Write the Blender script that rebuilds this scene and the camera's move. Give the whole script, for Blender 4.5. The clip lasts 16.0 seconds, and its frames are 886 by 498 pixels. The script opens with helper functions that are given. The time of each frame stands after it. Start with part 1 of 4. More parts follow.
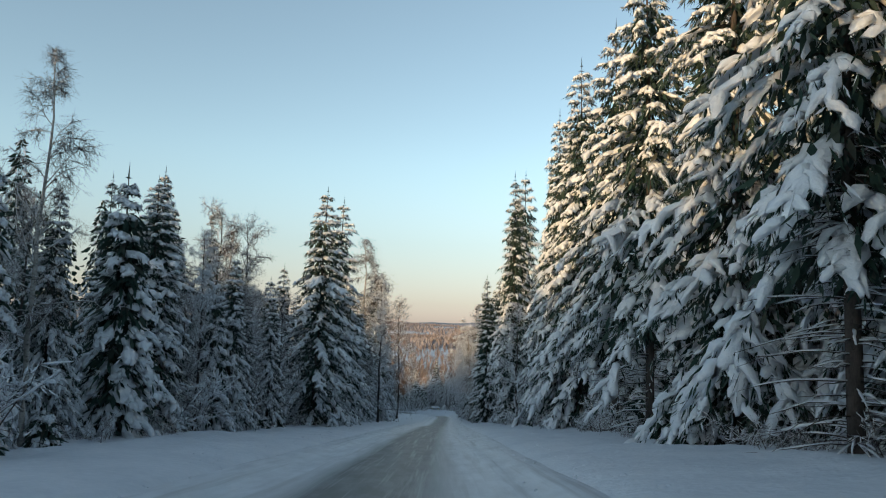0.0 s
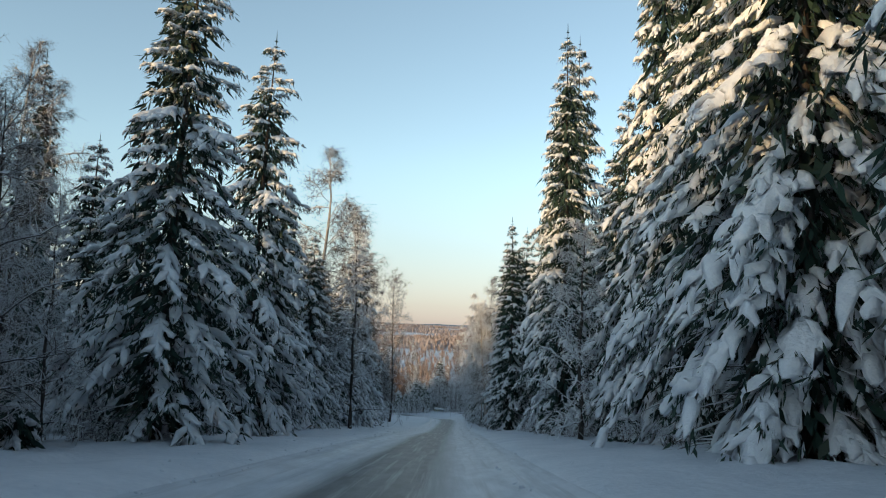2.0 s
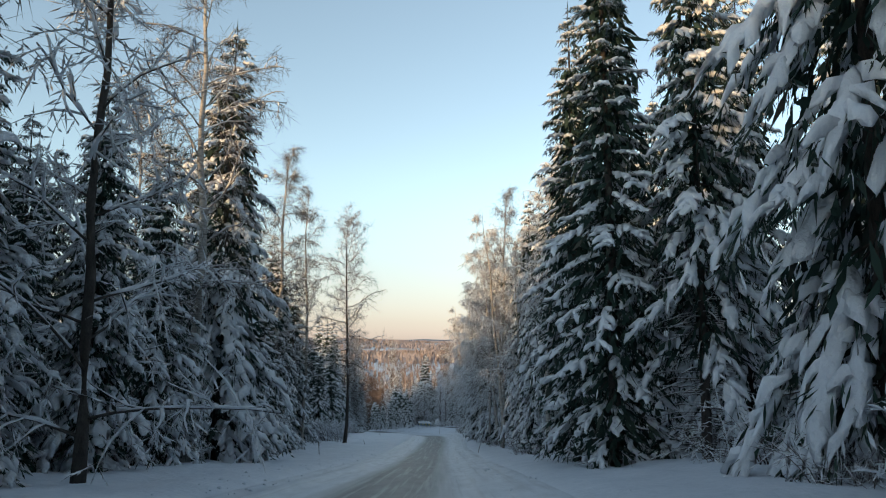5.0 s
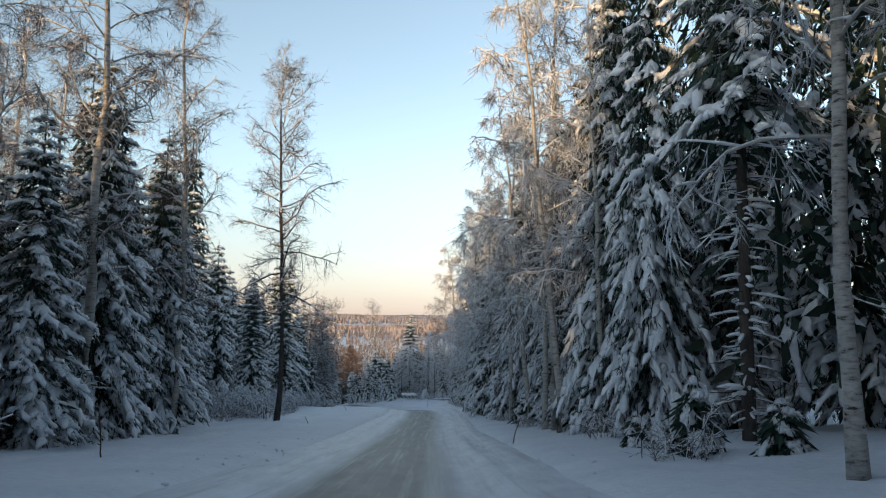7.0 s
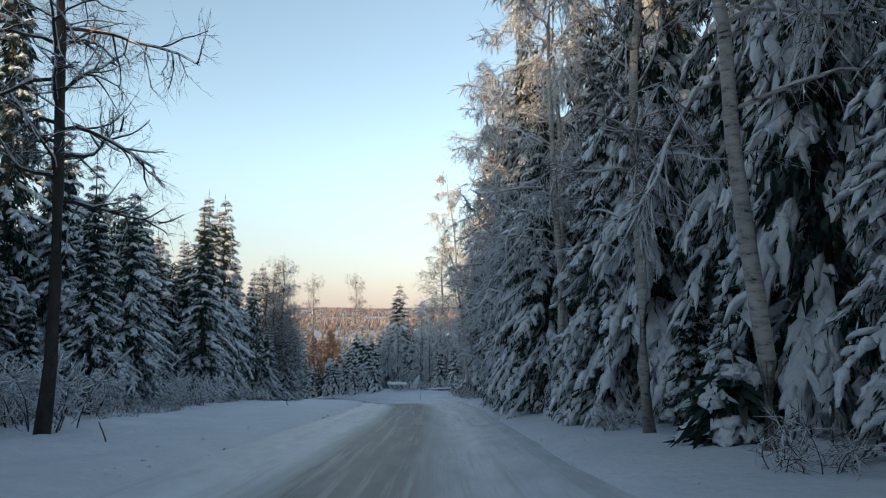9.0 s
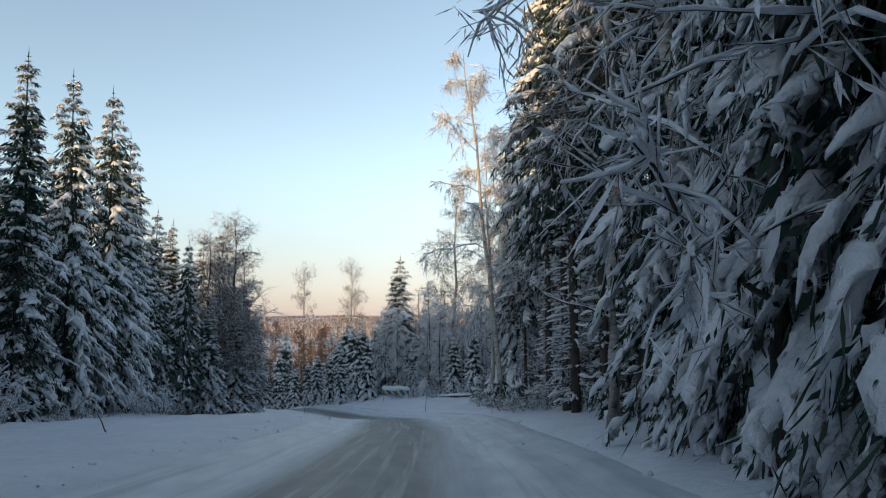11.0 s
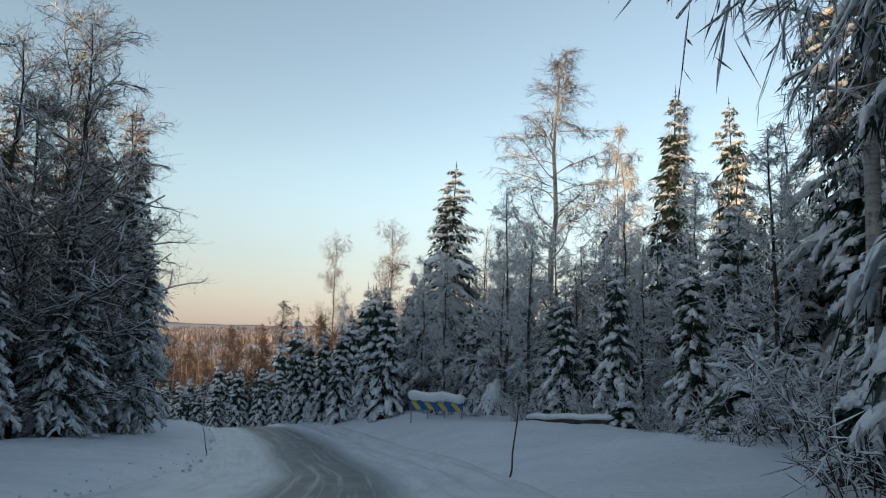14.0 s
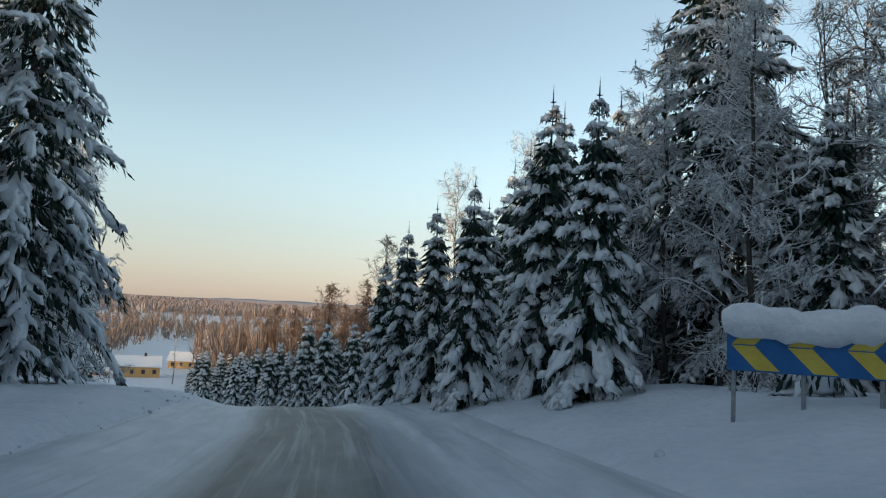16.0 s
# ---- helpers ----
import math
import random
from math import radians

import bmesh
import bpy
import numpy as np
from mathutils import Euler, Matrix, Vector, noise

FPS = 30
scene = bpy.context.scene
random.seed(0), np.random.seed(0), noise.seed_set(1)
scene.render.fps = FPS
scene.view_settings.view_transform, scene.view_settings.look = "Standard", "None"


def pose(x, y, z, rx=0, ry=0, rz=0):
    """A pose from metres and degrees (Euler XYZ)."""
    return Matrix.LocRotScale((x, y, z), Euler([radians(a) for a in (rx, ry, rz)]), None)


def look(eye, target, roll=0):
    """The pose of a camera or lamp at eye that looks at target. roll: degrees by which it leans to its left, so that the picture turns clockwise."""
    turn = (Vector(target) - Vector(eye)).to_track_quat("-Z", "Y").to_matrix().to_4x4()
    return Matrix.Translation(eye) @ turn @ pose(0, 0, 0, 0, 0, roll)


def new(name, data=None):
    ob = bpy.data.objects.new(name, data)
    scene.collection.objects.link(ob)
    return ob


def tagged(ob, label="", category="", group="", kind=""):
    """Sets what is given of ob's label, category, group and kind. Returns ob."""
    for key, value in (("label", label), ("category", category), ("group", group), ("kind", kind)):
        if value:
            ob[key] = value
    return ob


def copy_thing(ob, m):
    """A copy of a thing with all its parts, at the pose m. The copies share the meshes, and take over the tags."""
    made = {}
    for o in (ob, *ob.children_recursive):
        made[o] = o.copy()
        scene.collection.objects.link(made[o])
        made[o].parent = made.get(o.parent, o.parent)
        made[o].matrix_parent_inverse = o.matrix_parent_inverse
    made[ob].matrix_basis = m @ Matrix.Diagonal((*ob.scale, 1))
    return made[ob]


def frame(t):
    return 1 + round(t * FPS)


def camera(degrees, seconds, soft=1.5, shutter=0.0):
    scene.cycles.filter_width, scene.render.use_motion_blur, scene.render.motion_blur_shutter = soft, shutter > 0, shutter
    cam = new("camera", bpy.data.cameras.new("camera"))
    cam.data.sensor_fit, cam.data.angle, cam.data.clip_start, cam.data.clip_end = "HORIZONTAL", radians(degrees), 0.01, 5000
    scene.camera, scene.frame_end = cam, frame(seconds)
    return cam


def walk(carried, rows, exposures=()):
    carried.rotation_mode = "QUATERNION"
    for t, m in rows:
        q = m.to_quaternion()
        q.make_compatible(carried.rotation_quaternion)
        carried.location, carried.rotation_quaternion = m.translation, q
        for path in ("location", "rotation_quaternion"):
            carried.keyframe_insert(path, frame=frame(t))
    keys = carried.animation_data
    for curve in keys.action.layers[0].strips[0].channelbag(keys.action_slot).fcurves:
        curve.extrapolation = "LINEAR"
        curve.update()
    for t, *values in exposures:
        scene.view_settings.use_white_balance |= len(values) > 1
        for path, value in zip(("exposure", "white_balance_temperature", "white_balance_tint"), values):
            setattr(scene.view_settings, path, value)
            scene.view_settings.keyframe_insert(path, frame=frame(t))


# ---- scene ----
cam = camera(63.1, 16.0, 1.1)
PATH = [
    (0, (0.063, 0.022, 1.017), (0.028, 9.967, 2.092), 1.8),
    (0.5, (-0.014, 7.570, 0.160), (-0.114, 17.520, 1.135), 2.0),
    (1, (0.026, 14.793, -0.690), (-0.124, 24.743, 0.300), 2.1),
    (1.5, (0.108, 21.978, -1.584), (-0.037, 31.923, -0.529), 2.2),
    (2, (0.161, 29.175, -2.385), (0.046, 39.115, -1.280), 2.3),
    (2.5, (0.157, 36.243, -3.182), (0.117, 46.173, -2.037), 2.1),
    (3, (0.076, 43.602, -4.089), (0.006, 53.537, -2.944), 2.1),
    (3.5, (0.103, 50.642, -4.972), (-0.027, 60.577, -3.827), 1.6),
    (5.8, (0.407, 82.906, -8.864), (0.652, 92.806, -7.474), 0.6),
    (6, (0.337, 85.728, -9.200), (0.602, 95.633, -7.870), 0.8),
    (6.5, (0.356, 92.817, -10.060), (0.581, 102.742, -8.870), 0.8),
    (7, (0.484, 100.076, -11.070), (0.765, 110.021, -10.070), 0.6),
    (7.5, (0.654, 107.302, -12.060), (1.009, 117.262, -11.225), 0.4),
    (8, (0.839, 114.201, -12.861), (1.249, 124.161, -12.095), 0.2),
    (8.5, (0.957, 121.063, -13.699), (1.347, 131.018, -12.839), 0.1),
    (9, (0.944, 127.880, -14.406), (1.318, 137.835, -13.496), 0.0),
    (9.5, (1.048, 134.632, -15.263), (1.383, 144.582, -14.298), -0.0),
    (11.8, (1.895, 163.684, -17.965), (2.080, 173.624, -16.895), -0.4),
    (12, (1.949, 166.229, -18.195), (2.084, 176.164, -17.095), -0.1),
    (12.5, (1.899, 172.634, -18.841), (1.879, 182.564, -17.656), 0.2),
    (13, (1.825, 178.694, -19.413), (1.610, 188.614, -18.173), 0.7),
    (13.5, (1.538, 184.757, -19.953), (1.103, 194.662, -18.658), 1.2),
    (14, (0.978, 190.812, -20.754), (0.303, 200.712, -19.524), 1.8),
    (14.5, (0.194, 196.795, -21.360), (-0.761, 206.695, -20.320), 2.4),
    (15, (-0.989, 203.015, -22.200), (-2.339, 212.875, -21.230), 2.7),
    (15.5, (-2.285, 209.280, -22.971), (-4.120, 219.060, -22.021), 2.9),
    (16, (-4.299, 215.677, -23.647), (-6.609, 225.362, -22.712), 2.9),
]
EXPOSURES = [(0, -0.54, 6450, 0), (2, -0.44, 6350, 0), (3, -0.34, 6600, 2), (3.5, -0.34, 6650, 2), (6, -0.22, 6650, 5), (7, -0.14, 6650, 6), (7.6, -0.08, 6430, 4), (8.3, -0.10, 6400, 4), (9.5, -0.28, 6520, 5), (12.5, -0.24, 6750, 9), (13.5, -0.34, 6880, 8), (14.5, -0.40, 6820, 4), (16, -0.32, 6820, 4)]
walk(cam, [(t, look(eye, target, roll)) for t, eye, target, roll in PATH], EXPOSURES)

# ---- light ----
SUN_AZ, SUN_EL = 225.0, 6.2          # compass-like: degrees clockwise from +y, and above the horizon
world = bpy.data.worlds.new("winter_sky")
scene.world = world
world.use_nodes = True
wn, wl = world.node_tree.nodes, world.node_tree.links
sky = wn.new("ShaderNodeTexSky")
sky.sky_type = "NISHITA"
sky.sun_disc = False
sky.sun_elevation = radians(SUN_EL)
sky.sun_rotation = radians(SUN_AZ)
sky.altitude, sky.air_density, sky.dust_density, sky.ozone_density = 100, 0.8, 0.5, 1.0
wn["Background"].inputs["Strength"].default_value = 0.37
# the air near the horizon is hazier: its colour is paler there
high = wn.new("ShaderNodeHueSaturation")
high.inputs["Saturation"].default_value = 0.82
low = wn.new("ShaderNodeHueSaturation")
low.inputs["Saturation"].default_value = 0.42
haze = wn.new("ShaderNodeMixRGB")
haze.blend_type = "MULTIPLY"
haze.inputs["Fac"].default_value = 1.0
haze.inputs["Color2"].default_value = (0.60, 0.52, 0.585, 1)
coord = wn.new("ShaderNodeTexCoord")
parts = wn.new("ShaderNodeSeparateXYZ")
grade = wn.new("ShaderNodeMapRange")
grade.interpolation_type = "SMOOTHSTEP"
grade.inputs["From Min"].default_value, grade.inputs["From Max"].default_value = -0.02, 0.24
blend = wn.new("ShaderNodeMixRGB")
high.inputs["Value"].default_value = 1.22
wl.new(sky.outputs["Color"], high.inputs["Color"])
wl.new(sky.outputs["Color"], low.inputs["Color"])
wl.new(low.outputs["Color"], haze.inputs["Color1"])
wl.new(coord.outputs["Generated"], parts.inputs["Vector"])
wl.new(parts.outputs["Z"], grade.inputs["Value"])
wl.new(grade.outputs["Result"], blend.inputs["Fac"])
wl.new(haze.outputs["Color"], blend.inputs["Color1"])
wl.new(high.outputs["Color"], blend.inputs["Color2"])
wl.new(blend.outputs["Color"], wn["Background"].inputs["Color"])

sun_data = bpy.data.lights.new("sun", "SUN")
sun_data.energy, sun_data.angle, sun_data.color = 6.0, radians(0.6), (1.0, 0.62, 0.30)
sun = new("sun", sun_data)
a, e = radians(SUN_AZ), radians(SUN_EL)
sun.matrix_world = look((0, 0, 60), (-math.sin(a) * math.cos(e), -math.cos(a) * math.cos(e), 60 - math.sin(e)))

# ---- materials ----
def material(name, rough=0.8, spec=0.3):
    m = bpy.data.materials.new(name)
    m.use_nodes = True
    b = m.node_tree.nodes["Principled BSDF"]
    b.inputs["Roughness"].default_value = rough
    b.inputs["Specular IOR Level"].default_value = spec
    return m, m.node_tree.nodes, m.node_tree.links, b


def node(nodes, kind, **values):
    n = nodes.new(kind)
    for k, v in values.items():
        n.inputs[k].default_value = v
    return n


def ramp(nodes, stops):
    r = nodes.new("ShaderNodeValToRGB")
    el = r.color_ramp.elements
    while len(el) < len(stops):
        el.new(0.5)
    for x, (p, c) in zip(el, stops):
        x.position, x.color = p, (*c, 1)
    return r


def noise_material(name, dark, light, scale, rough=0.85, bump=0.3, dist=0.02, spec=0.25, fine=None, stretch=(1, 1, 1)):
    """Two scales of noise between two colours, with relief."""
    m, n, l, b = material(name, rough, spec)
    tc = n.new("ShaderNodeTexCoord")
    mp = node(n, "ShaderNodeMapping", Scale=stretch)
    l.new(tc.outputs["Object"], mp.inputs["Vector"])
    big = node(n, "ShaderNodeTexNoise", Scale=scale, Detail=6.0, Roughness=0.6)
    small = node(n, "ShaderNodeTexNoise", Scale=fine or scale * 9, Detail=4.0, Roughness=0.6)
    for t in (big, small):
        l.new(mp.outputs["Vector"], t.inputs["Vector"])
    mix = n.new("ShaderNodeMath")
    mix.operation = "MULTIPLY_ADD"
    mix.inputs[1].default_value = 0.4
    l.new(small.outputs["Fac"], mix.inputs[0])
    half = n.new("ShaderNodeMath")
    half.operation = "MULTIPLY"
    half.inputs[1].default_value = 0.6
    l.new(big.outputs["Fac"], half.inputs[0])
    l.new(half.outputs[0], mix.inputs[2])
    r = ramp(n, ((0.35, dark), (0.65, light)))
    l.new(mix.outputs[0], r.inputs["Fac"])
    l.new(r.outputs["Color"], b.inputs["Base Color"])
    bp = node(n, "ShaderNodeBump", Strength=bump, Distance=dist)
    l.new(mix.outputs[0], bp.inputs["Height"])
    l.new(bp.outputs["Normal"], b.inputs["Normal"])
    return m


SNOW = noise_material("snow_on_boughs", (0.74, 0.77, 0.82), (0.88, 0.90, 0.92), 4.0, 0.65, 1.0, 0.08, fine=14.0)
# Darker than the bough snow: some forest shade is put into this colour.
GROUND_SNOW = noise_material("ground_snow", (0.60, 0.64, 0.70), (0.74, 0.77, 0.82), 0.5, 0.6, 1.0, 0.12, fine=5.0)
BARK = noise_material("spruce_bark", (0.04, 0.034, 0.031), (0.12, 0.10, 0.088), 6.0, 0.95, 0.8, 0.02, stretch=(1, 1, 0.3))
TWIG = noise_material("bare_twig", (0.038, 0.030, 0.029), (0.12, 0.092, 0.085), 5.0, 0.9, 0.3, 0.01)
GREYBARK = noise_material("aspen_bark", (0.03, 0.027, 0.025), (0.10, 0.088, 0.078), 5.0, 0.9, 0.6, 0.02, stretch=(1, 1, 0.4))
WARMBARK = noise_material("copse_bark", (0.085, 0.058, 0.047), (0.19, 0.132, 0.105), 3.0, 0.9, 0.3, 0.01)
STAKE = noise_material("stake_wood", (0.05, 0.035, 0.025), (0.14, 0.09, 0.06), 9.0, 0.8, 0.3, 0.005)


def needle_material():
    m, n, l, b = material("spruce_needles", 0.75, 0.2)
    g = n.new("ShaderNodeNewGeometry")
    r = ramp(n, ((0.0, (0.016, 0.034, 0.028)), (0.55, (0.030, 0.058, 0.045)), (0.85, (0.046, 0.070, 0.054)), (1.0, (0.075, 0.076, 0.062))))
    l.new(g.outputs["Random Per Island"], r.inputs["Fac"])
    l.new(r.outputs["Color"], b.inputs["Base Color"])
    return m


def birch_material():
    m, n, l, b = material("birch_bark", 0.7, 0.3)
    tc = n.new("ShaderNodeTexCoord")
    mp = node(n, "ShaderNodeMapping", Scale=(2.5, 2.5, 8.0))
    l.new(tc.outputs["Object"], mp.inputs["Vector"])
    marks = node(n, "ShaderNodeTexNoise", Scale=1.6, Detail=5.0, Roughness=0.65)
    l.new(mp.outputs["Vector"], marks.inputs["Vector"])
    soft = node(n, "ShaderNodeTexNoise", Scale=0.7, Detail=3.0)
    l.new(tc.outputs["Object"], soft.inputs["Vector"])
    r = ramp(n, ((0.34, (0.06, 0.052, 0.045)), (0.40, (0.36, 0.34, 0.31)), (0.55, (0.56, 0.53, 0.49)), (0.9, (0.68, 0.65, 0.61))))
    l.new(marks.outputs["Fac"], r.inputs["Fac"])
    mx = n.new("ShaderNodeMixRGB")
    mx.blend_type = "MULTIPLY"
    mx.inputs["Fac"].default_value = 0.35
    l.new(r.outputs["Color"], mx.inputs["Color1"])
    l.new(soft.outputs["Fac"], mx.inputs["Color2"])
    l.new(mx.outputs["Color"], b.inputs["Base Color"])
    bp = node(n, "ShaderNodeBump", Strength=0.5, Distance=0.01)
    l.new(marks.outputs["Fac"], bp.inputs["Height"])
    l.new(bp.outputs["Normal"], b.inputs["Normal"])
    return m


def road_material():
    """Packed snow with bare, wet-looking wheel tracks; the first coordinate is metres across, the second metres along."""
    m, n, l, b = material("snowy_road", 0.5, 0.4)
    uv = n.new("ShaderNodeUVMap")
    uv.uv_map = "across"
    sep = n.new("ShaderNodeSeparateXYZ")
    l.new(uv.outputs["UV"], sep.inputs["Vector"])
    mp = node(n, "ShaderNodeMapping", Scale=(1.6, 0.07, 1.0))
    l.new(uv.outputs["UV"], mp.inputs["Vector"])
    streak = node(n, "ShaderNodeTexNoise", Scale=1.5, Detail=7.0, Roughness=0.65)
    l.new(mp.outputs["Vector"], streak.inputs["Vector"])
    mp2 = node(n, "ShaderNodeMapping", Scale=(1.0, 0.25, 1.0))
    l.new(uv.outputs["UV"], mp2.inputs["Vector"])
    patch = node(n, "ShaderNodeTexNoise", Scale=2.2, Detail=5.0, Roughness=0.6)
    l.new(mp2.outputs["Vector"], patch.inputs["Vector"])
    wob = n.new("ShaderNodeMath")
    wob.operation = "MULTIPLY_ADD"
    wob.inputs[1].default_value = 0.7
    l.new(streak.outputs["Fac"], wob.inputs[0])
    l.new(sep.outputs["X"], wob.inputs[2])
    rng = node(n, "ShaderNodeMapRange", **{"From Min": -4.0, "From Max": 4.0})
    l.new(wob.outputs[0], rng.inputs["Value"])
    S, D, G = (0.67, 0.705, 0.76), (0.066, 0.071, 0.080), (0.27, 0.295, 0.325)
    bands = ramp(n, ((0.31, S), (0.375, G), (0.405, D), (0.63, D), (0.68, G), (0.76, S)))
    l.new(rng.outputs["Result"], bands.inputs["Fac"])
    pr = ramp(n, ((0.38, (0, 0, 0)), (0.78, (0.5, 0.5, 0.5))))
    l.new(patch.outputs["Fac"], pr.inputs["Fac"])
    mx = n.new("ShaderNodeMixRGB")
    mx.inputs["Color2"].default_value = (*G, 1)
    l.new(pr.outputs["Color"], mx.inputs["Fac"])
    l.new(bands.outputs["Color"], mx.inputs["Color1"])
    mp3 = node(n, "ShaderNodeMapping", Scale=(2.7, 0.06, 1.0))
    l.new(uv.outputs["UV"], mp3.inputs["Vector"])
    lines = node(n, "ShaderNodeTexNoise", Scale=1.7, Detail=3.5, Roughness=0.6)
    l.new(mp3.outputs["Vector"], lines.inputs["Vector"])
    lr = ramp(n, ((0.52, (0, 0, 0)), (0.70, (0.7, 0.7, 0.7))))
    l.new(lines.outputs["Fac"], lr.inputs["Fac"])
    mx2 = n.new("ShaderNodeMixRGB")
    mx2.inputs["Color2"].default_value = (0.40, 0.42, 0.45, 1)
    l.new(lr.outputs["Color"], mx2.inputs["Fac"])
    l.new(mx.outputs["Color"], mx2.inputs["Color1"])
    l.new(mx2.outputs["Color"], b.inputs["Base Color"])
    bp = node(n, "ShaderNodeBump", Strength=0.6, Distance=0.03)
    l.new(streak.outputs["Fac"], bp.inputs["Height"])
    l.new(bp.outputs["Normal"], b.inputs["Normal"])
    return m


# Paler than near needles: snow and distance haze are both in the colour.
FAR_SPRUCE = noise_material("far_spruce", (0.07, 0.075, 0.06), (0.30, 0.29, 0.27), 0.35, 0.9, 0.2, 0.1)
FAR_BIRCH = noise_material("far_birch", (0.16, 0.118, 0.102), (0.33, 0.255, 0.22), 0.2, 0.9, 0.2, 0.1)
# Air haze is painted into the base colour of the farthest woods.
HAZE_TINTED = noise_material("haze_tinted_woods", (0.24, 0.215, 0.225), (0.36, 0.32, 0.32), 0.02, 0.95, 0.1, 0.1)
# The hills' greyed, lightened colour has distance haze mixed in.
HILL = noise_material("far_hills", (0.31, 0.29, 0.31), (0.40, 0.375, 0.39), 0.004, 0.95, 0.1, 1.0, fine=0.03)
BLUE = noise_material("sign_blue", (0.012, 0.10, 0.30), (0.02, 0.15, 0.40), 4.0, 0.45, 0.05, 0.002, 0.4)
YELLOW = noise_material("sign_yellow", (0.55, 0.42, 0.06), (0.68, 0.54, 0.10), 4.0, 0.45, 0.05, 0.002, 0.4)
STEEL = noise_material("galvanised_steel", (0.22, 0.23, 0.24), (0.36, 0.37, 0.38), 12.0, 0.5, 0.1, 0.002, 0.5)
OCHRE = noise_material("ochre_boards", (0.42, 0.27, 0.12), (0.55, 0.38, 0.18), 2.0, 0.8, 0.3, 0.01, stretch=(4, 4, 0.4))
GLASS, _gn, _gl, _gb = material("window_glass", 0.08, 0.6)
_gb.inputs["Base Color"].default_value = (0.03, 0.035, 0.04, 1)
NEEDLES = needle_material()
BIRCH = birch_material()
ROAD = road_material()

# ---- the lie of the land ----
ROAD_Y = np.array([-400, -120, 0, 50.6, 85.7, 114.2, 137, 163.7, 184.8, 196.8, 209.3, 215.7, 225, 235, 242, 250, 270, 300, 340, 400, 560, 900, 1600, 2400, 3400, 4500])
ROAD_Z = np.array([30, 12.5, -0.33, -6.32, -10.55, -14.21, -16.85, -19.32, -21.3, -22.71, -24.32, -25.0, -25.75, -26.5, -27.4, -29.2, -33.9, -39.4, -44.0, -46.0, -48, -49, -44, -34, -12, 0])
AXIS_Y = np.array([-400, 0, 50, 86, 107, 137, 164, 179, 191, 203, 210, 215.7, 222, 230, 240, 250, 260, 420, 700])
AXIS_X = np.array([-1.0, -1.0, -1.0, -0.7, -0.4, 0.0, 0.7, 0.7, -0.1, -2.0, -3.4, -5.3, -7.4, -10.6, -15.4, -21.2, -28.2, -165, -390])


def fall(y):
    return float(np.interp(y, ROAD_Y, ROAD_Z))


def across(x, y):
    """Metres to the right of the road's middle."""
    i = (float(np.interp(y + 2, AXIS_Y, AXIS_X)) - float(np.interp(y - 2, AXIS_Y, AXIS_X))) / 4
    return (x - float(np.interp(y, AXIS_Y, AXIS_X))) / math.hypot(1, i)


PROFILE_U = np.array([-400, -60, -30, -15, -8, -4.6, -4.0, -3.5, -2.9, 2.9, 3.5, 4.2, 6, 8, 12, 30, 80, 400])
PROFILE_Z = np.array([4, 3, 0.6, 0.25, 0.27, 0.30, 0.26, 0.17, -0.18, -0.12, 0.28, 0.45, 0.58, 0.70, 0.85, 1.5, 2.5, 4])


CROWN_U = np.array([-4.3, -3.3, -2.8, -2.2, 0, 1.8, 2.4, 3.2, 3.6, 4.3])
CROWN_Z = np.array([0.0, 0.13, 0.06, 0.0, 0.0, 0.0, 0.07, 0.24, 0.28, 0.10])


def ground_z(x, y):
    u = across(x, y)
    far = min(1.0, max(0.0, (y - 320) / 150))
    z = fall(y) + float(np.interp(u, PROFILE_U, PROFILE_Z)) * (1 - far)
    if u > 3:
        z += 0.6 * min(1, (u - 3) / 4) * min(1, max(0, (y - 196) / 14)) * (1 - far)
    if abs(u) < 4.2 and y > 244:
        z -= 0.5 * min(1, (y - 244) / 12)
    if abs(u) > 4.2:
        k = min(1.0, (abs(u) - 4.2) / 2.5)
        z += k * (0.22 * noise.noise((x * 0.22, y * 0.16, 0.3)) + 0.11 * noise.noise((x * 0.9, y * 0.5, 4.1)) + 0.05 * noise.noise((x * 2.6, y * 1.6, 8.0)) + 0.09 * noise.noise((u * 1.9, y * 0.10, 6.0)))
    if y > 700:
        z += (y - 700) / 3000 * 26 * noise.noise((x * 0.0011, y * 0.0009, 2.0))
    return z


def mesh_object(name, verts, faces, mat, parent=None, smooth=True, label=""):
    me = bpy.data.meshes.new(name)
    me.from_pydata(verts, [], faces)
    if smooth:
        me.polygons.foreach_set("use_smooth", [True] * len(me.polygons))
    me.materials.append(mat)
    ob = new(name, me)
    if parent:
        ob.parent = parent
    return tagged(ob, label) if label else ob


def steps(*spans):
    out = []
    for a0, a1, d in spans:
        out += list(np.arange(a0, a1, d))
    return out


def build_ground():
    xs = steps((-2600, -600, 250), (-600, -120, 40), (-120, -70, 4), (-70, -18, 1.5), (-18, 16, 0.45), (16, 40, 2.5), (40, 120, 8), (120, 600, 60), (600, 2601, 250))
    ys = steps((-400, -40, 20), (-40, -6, 2), (-6, 250, 0.55), (250, 340, 1.6), (340, 420, 5), (420, 700, 15), (700, 4501, 100))
    verts = [(x, y, ground_z(x, y)) for y in ys for x in xs]
    w = len(xs)
    faces = [(j * w + i, j * w + i + 1, (j + 1) * w + i + 1, (j + 1) * w + i) for j in range(len(ys) - 1) for i in range(w - 1)]
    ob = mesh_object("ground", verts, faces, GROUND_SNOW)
    tagged(ob, "deep fresh snow on sloping forest ground and verges", "ground", kind="structure")


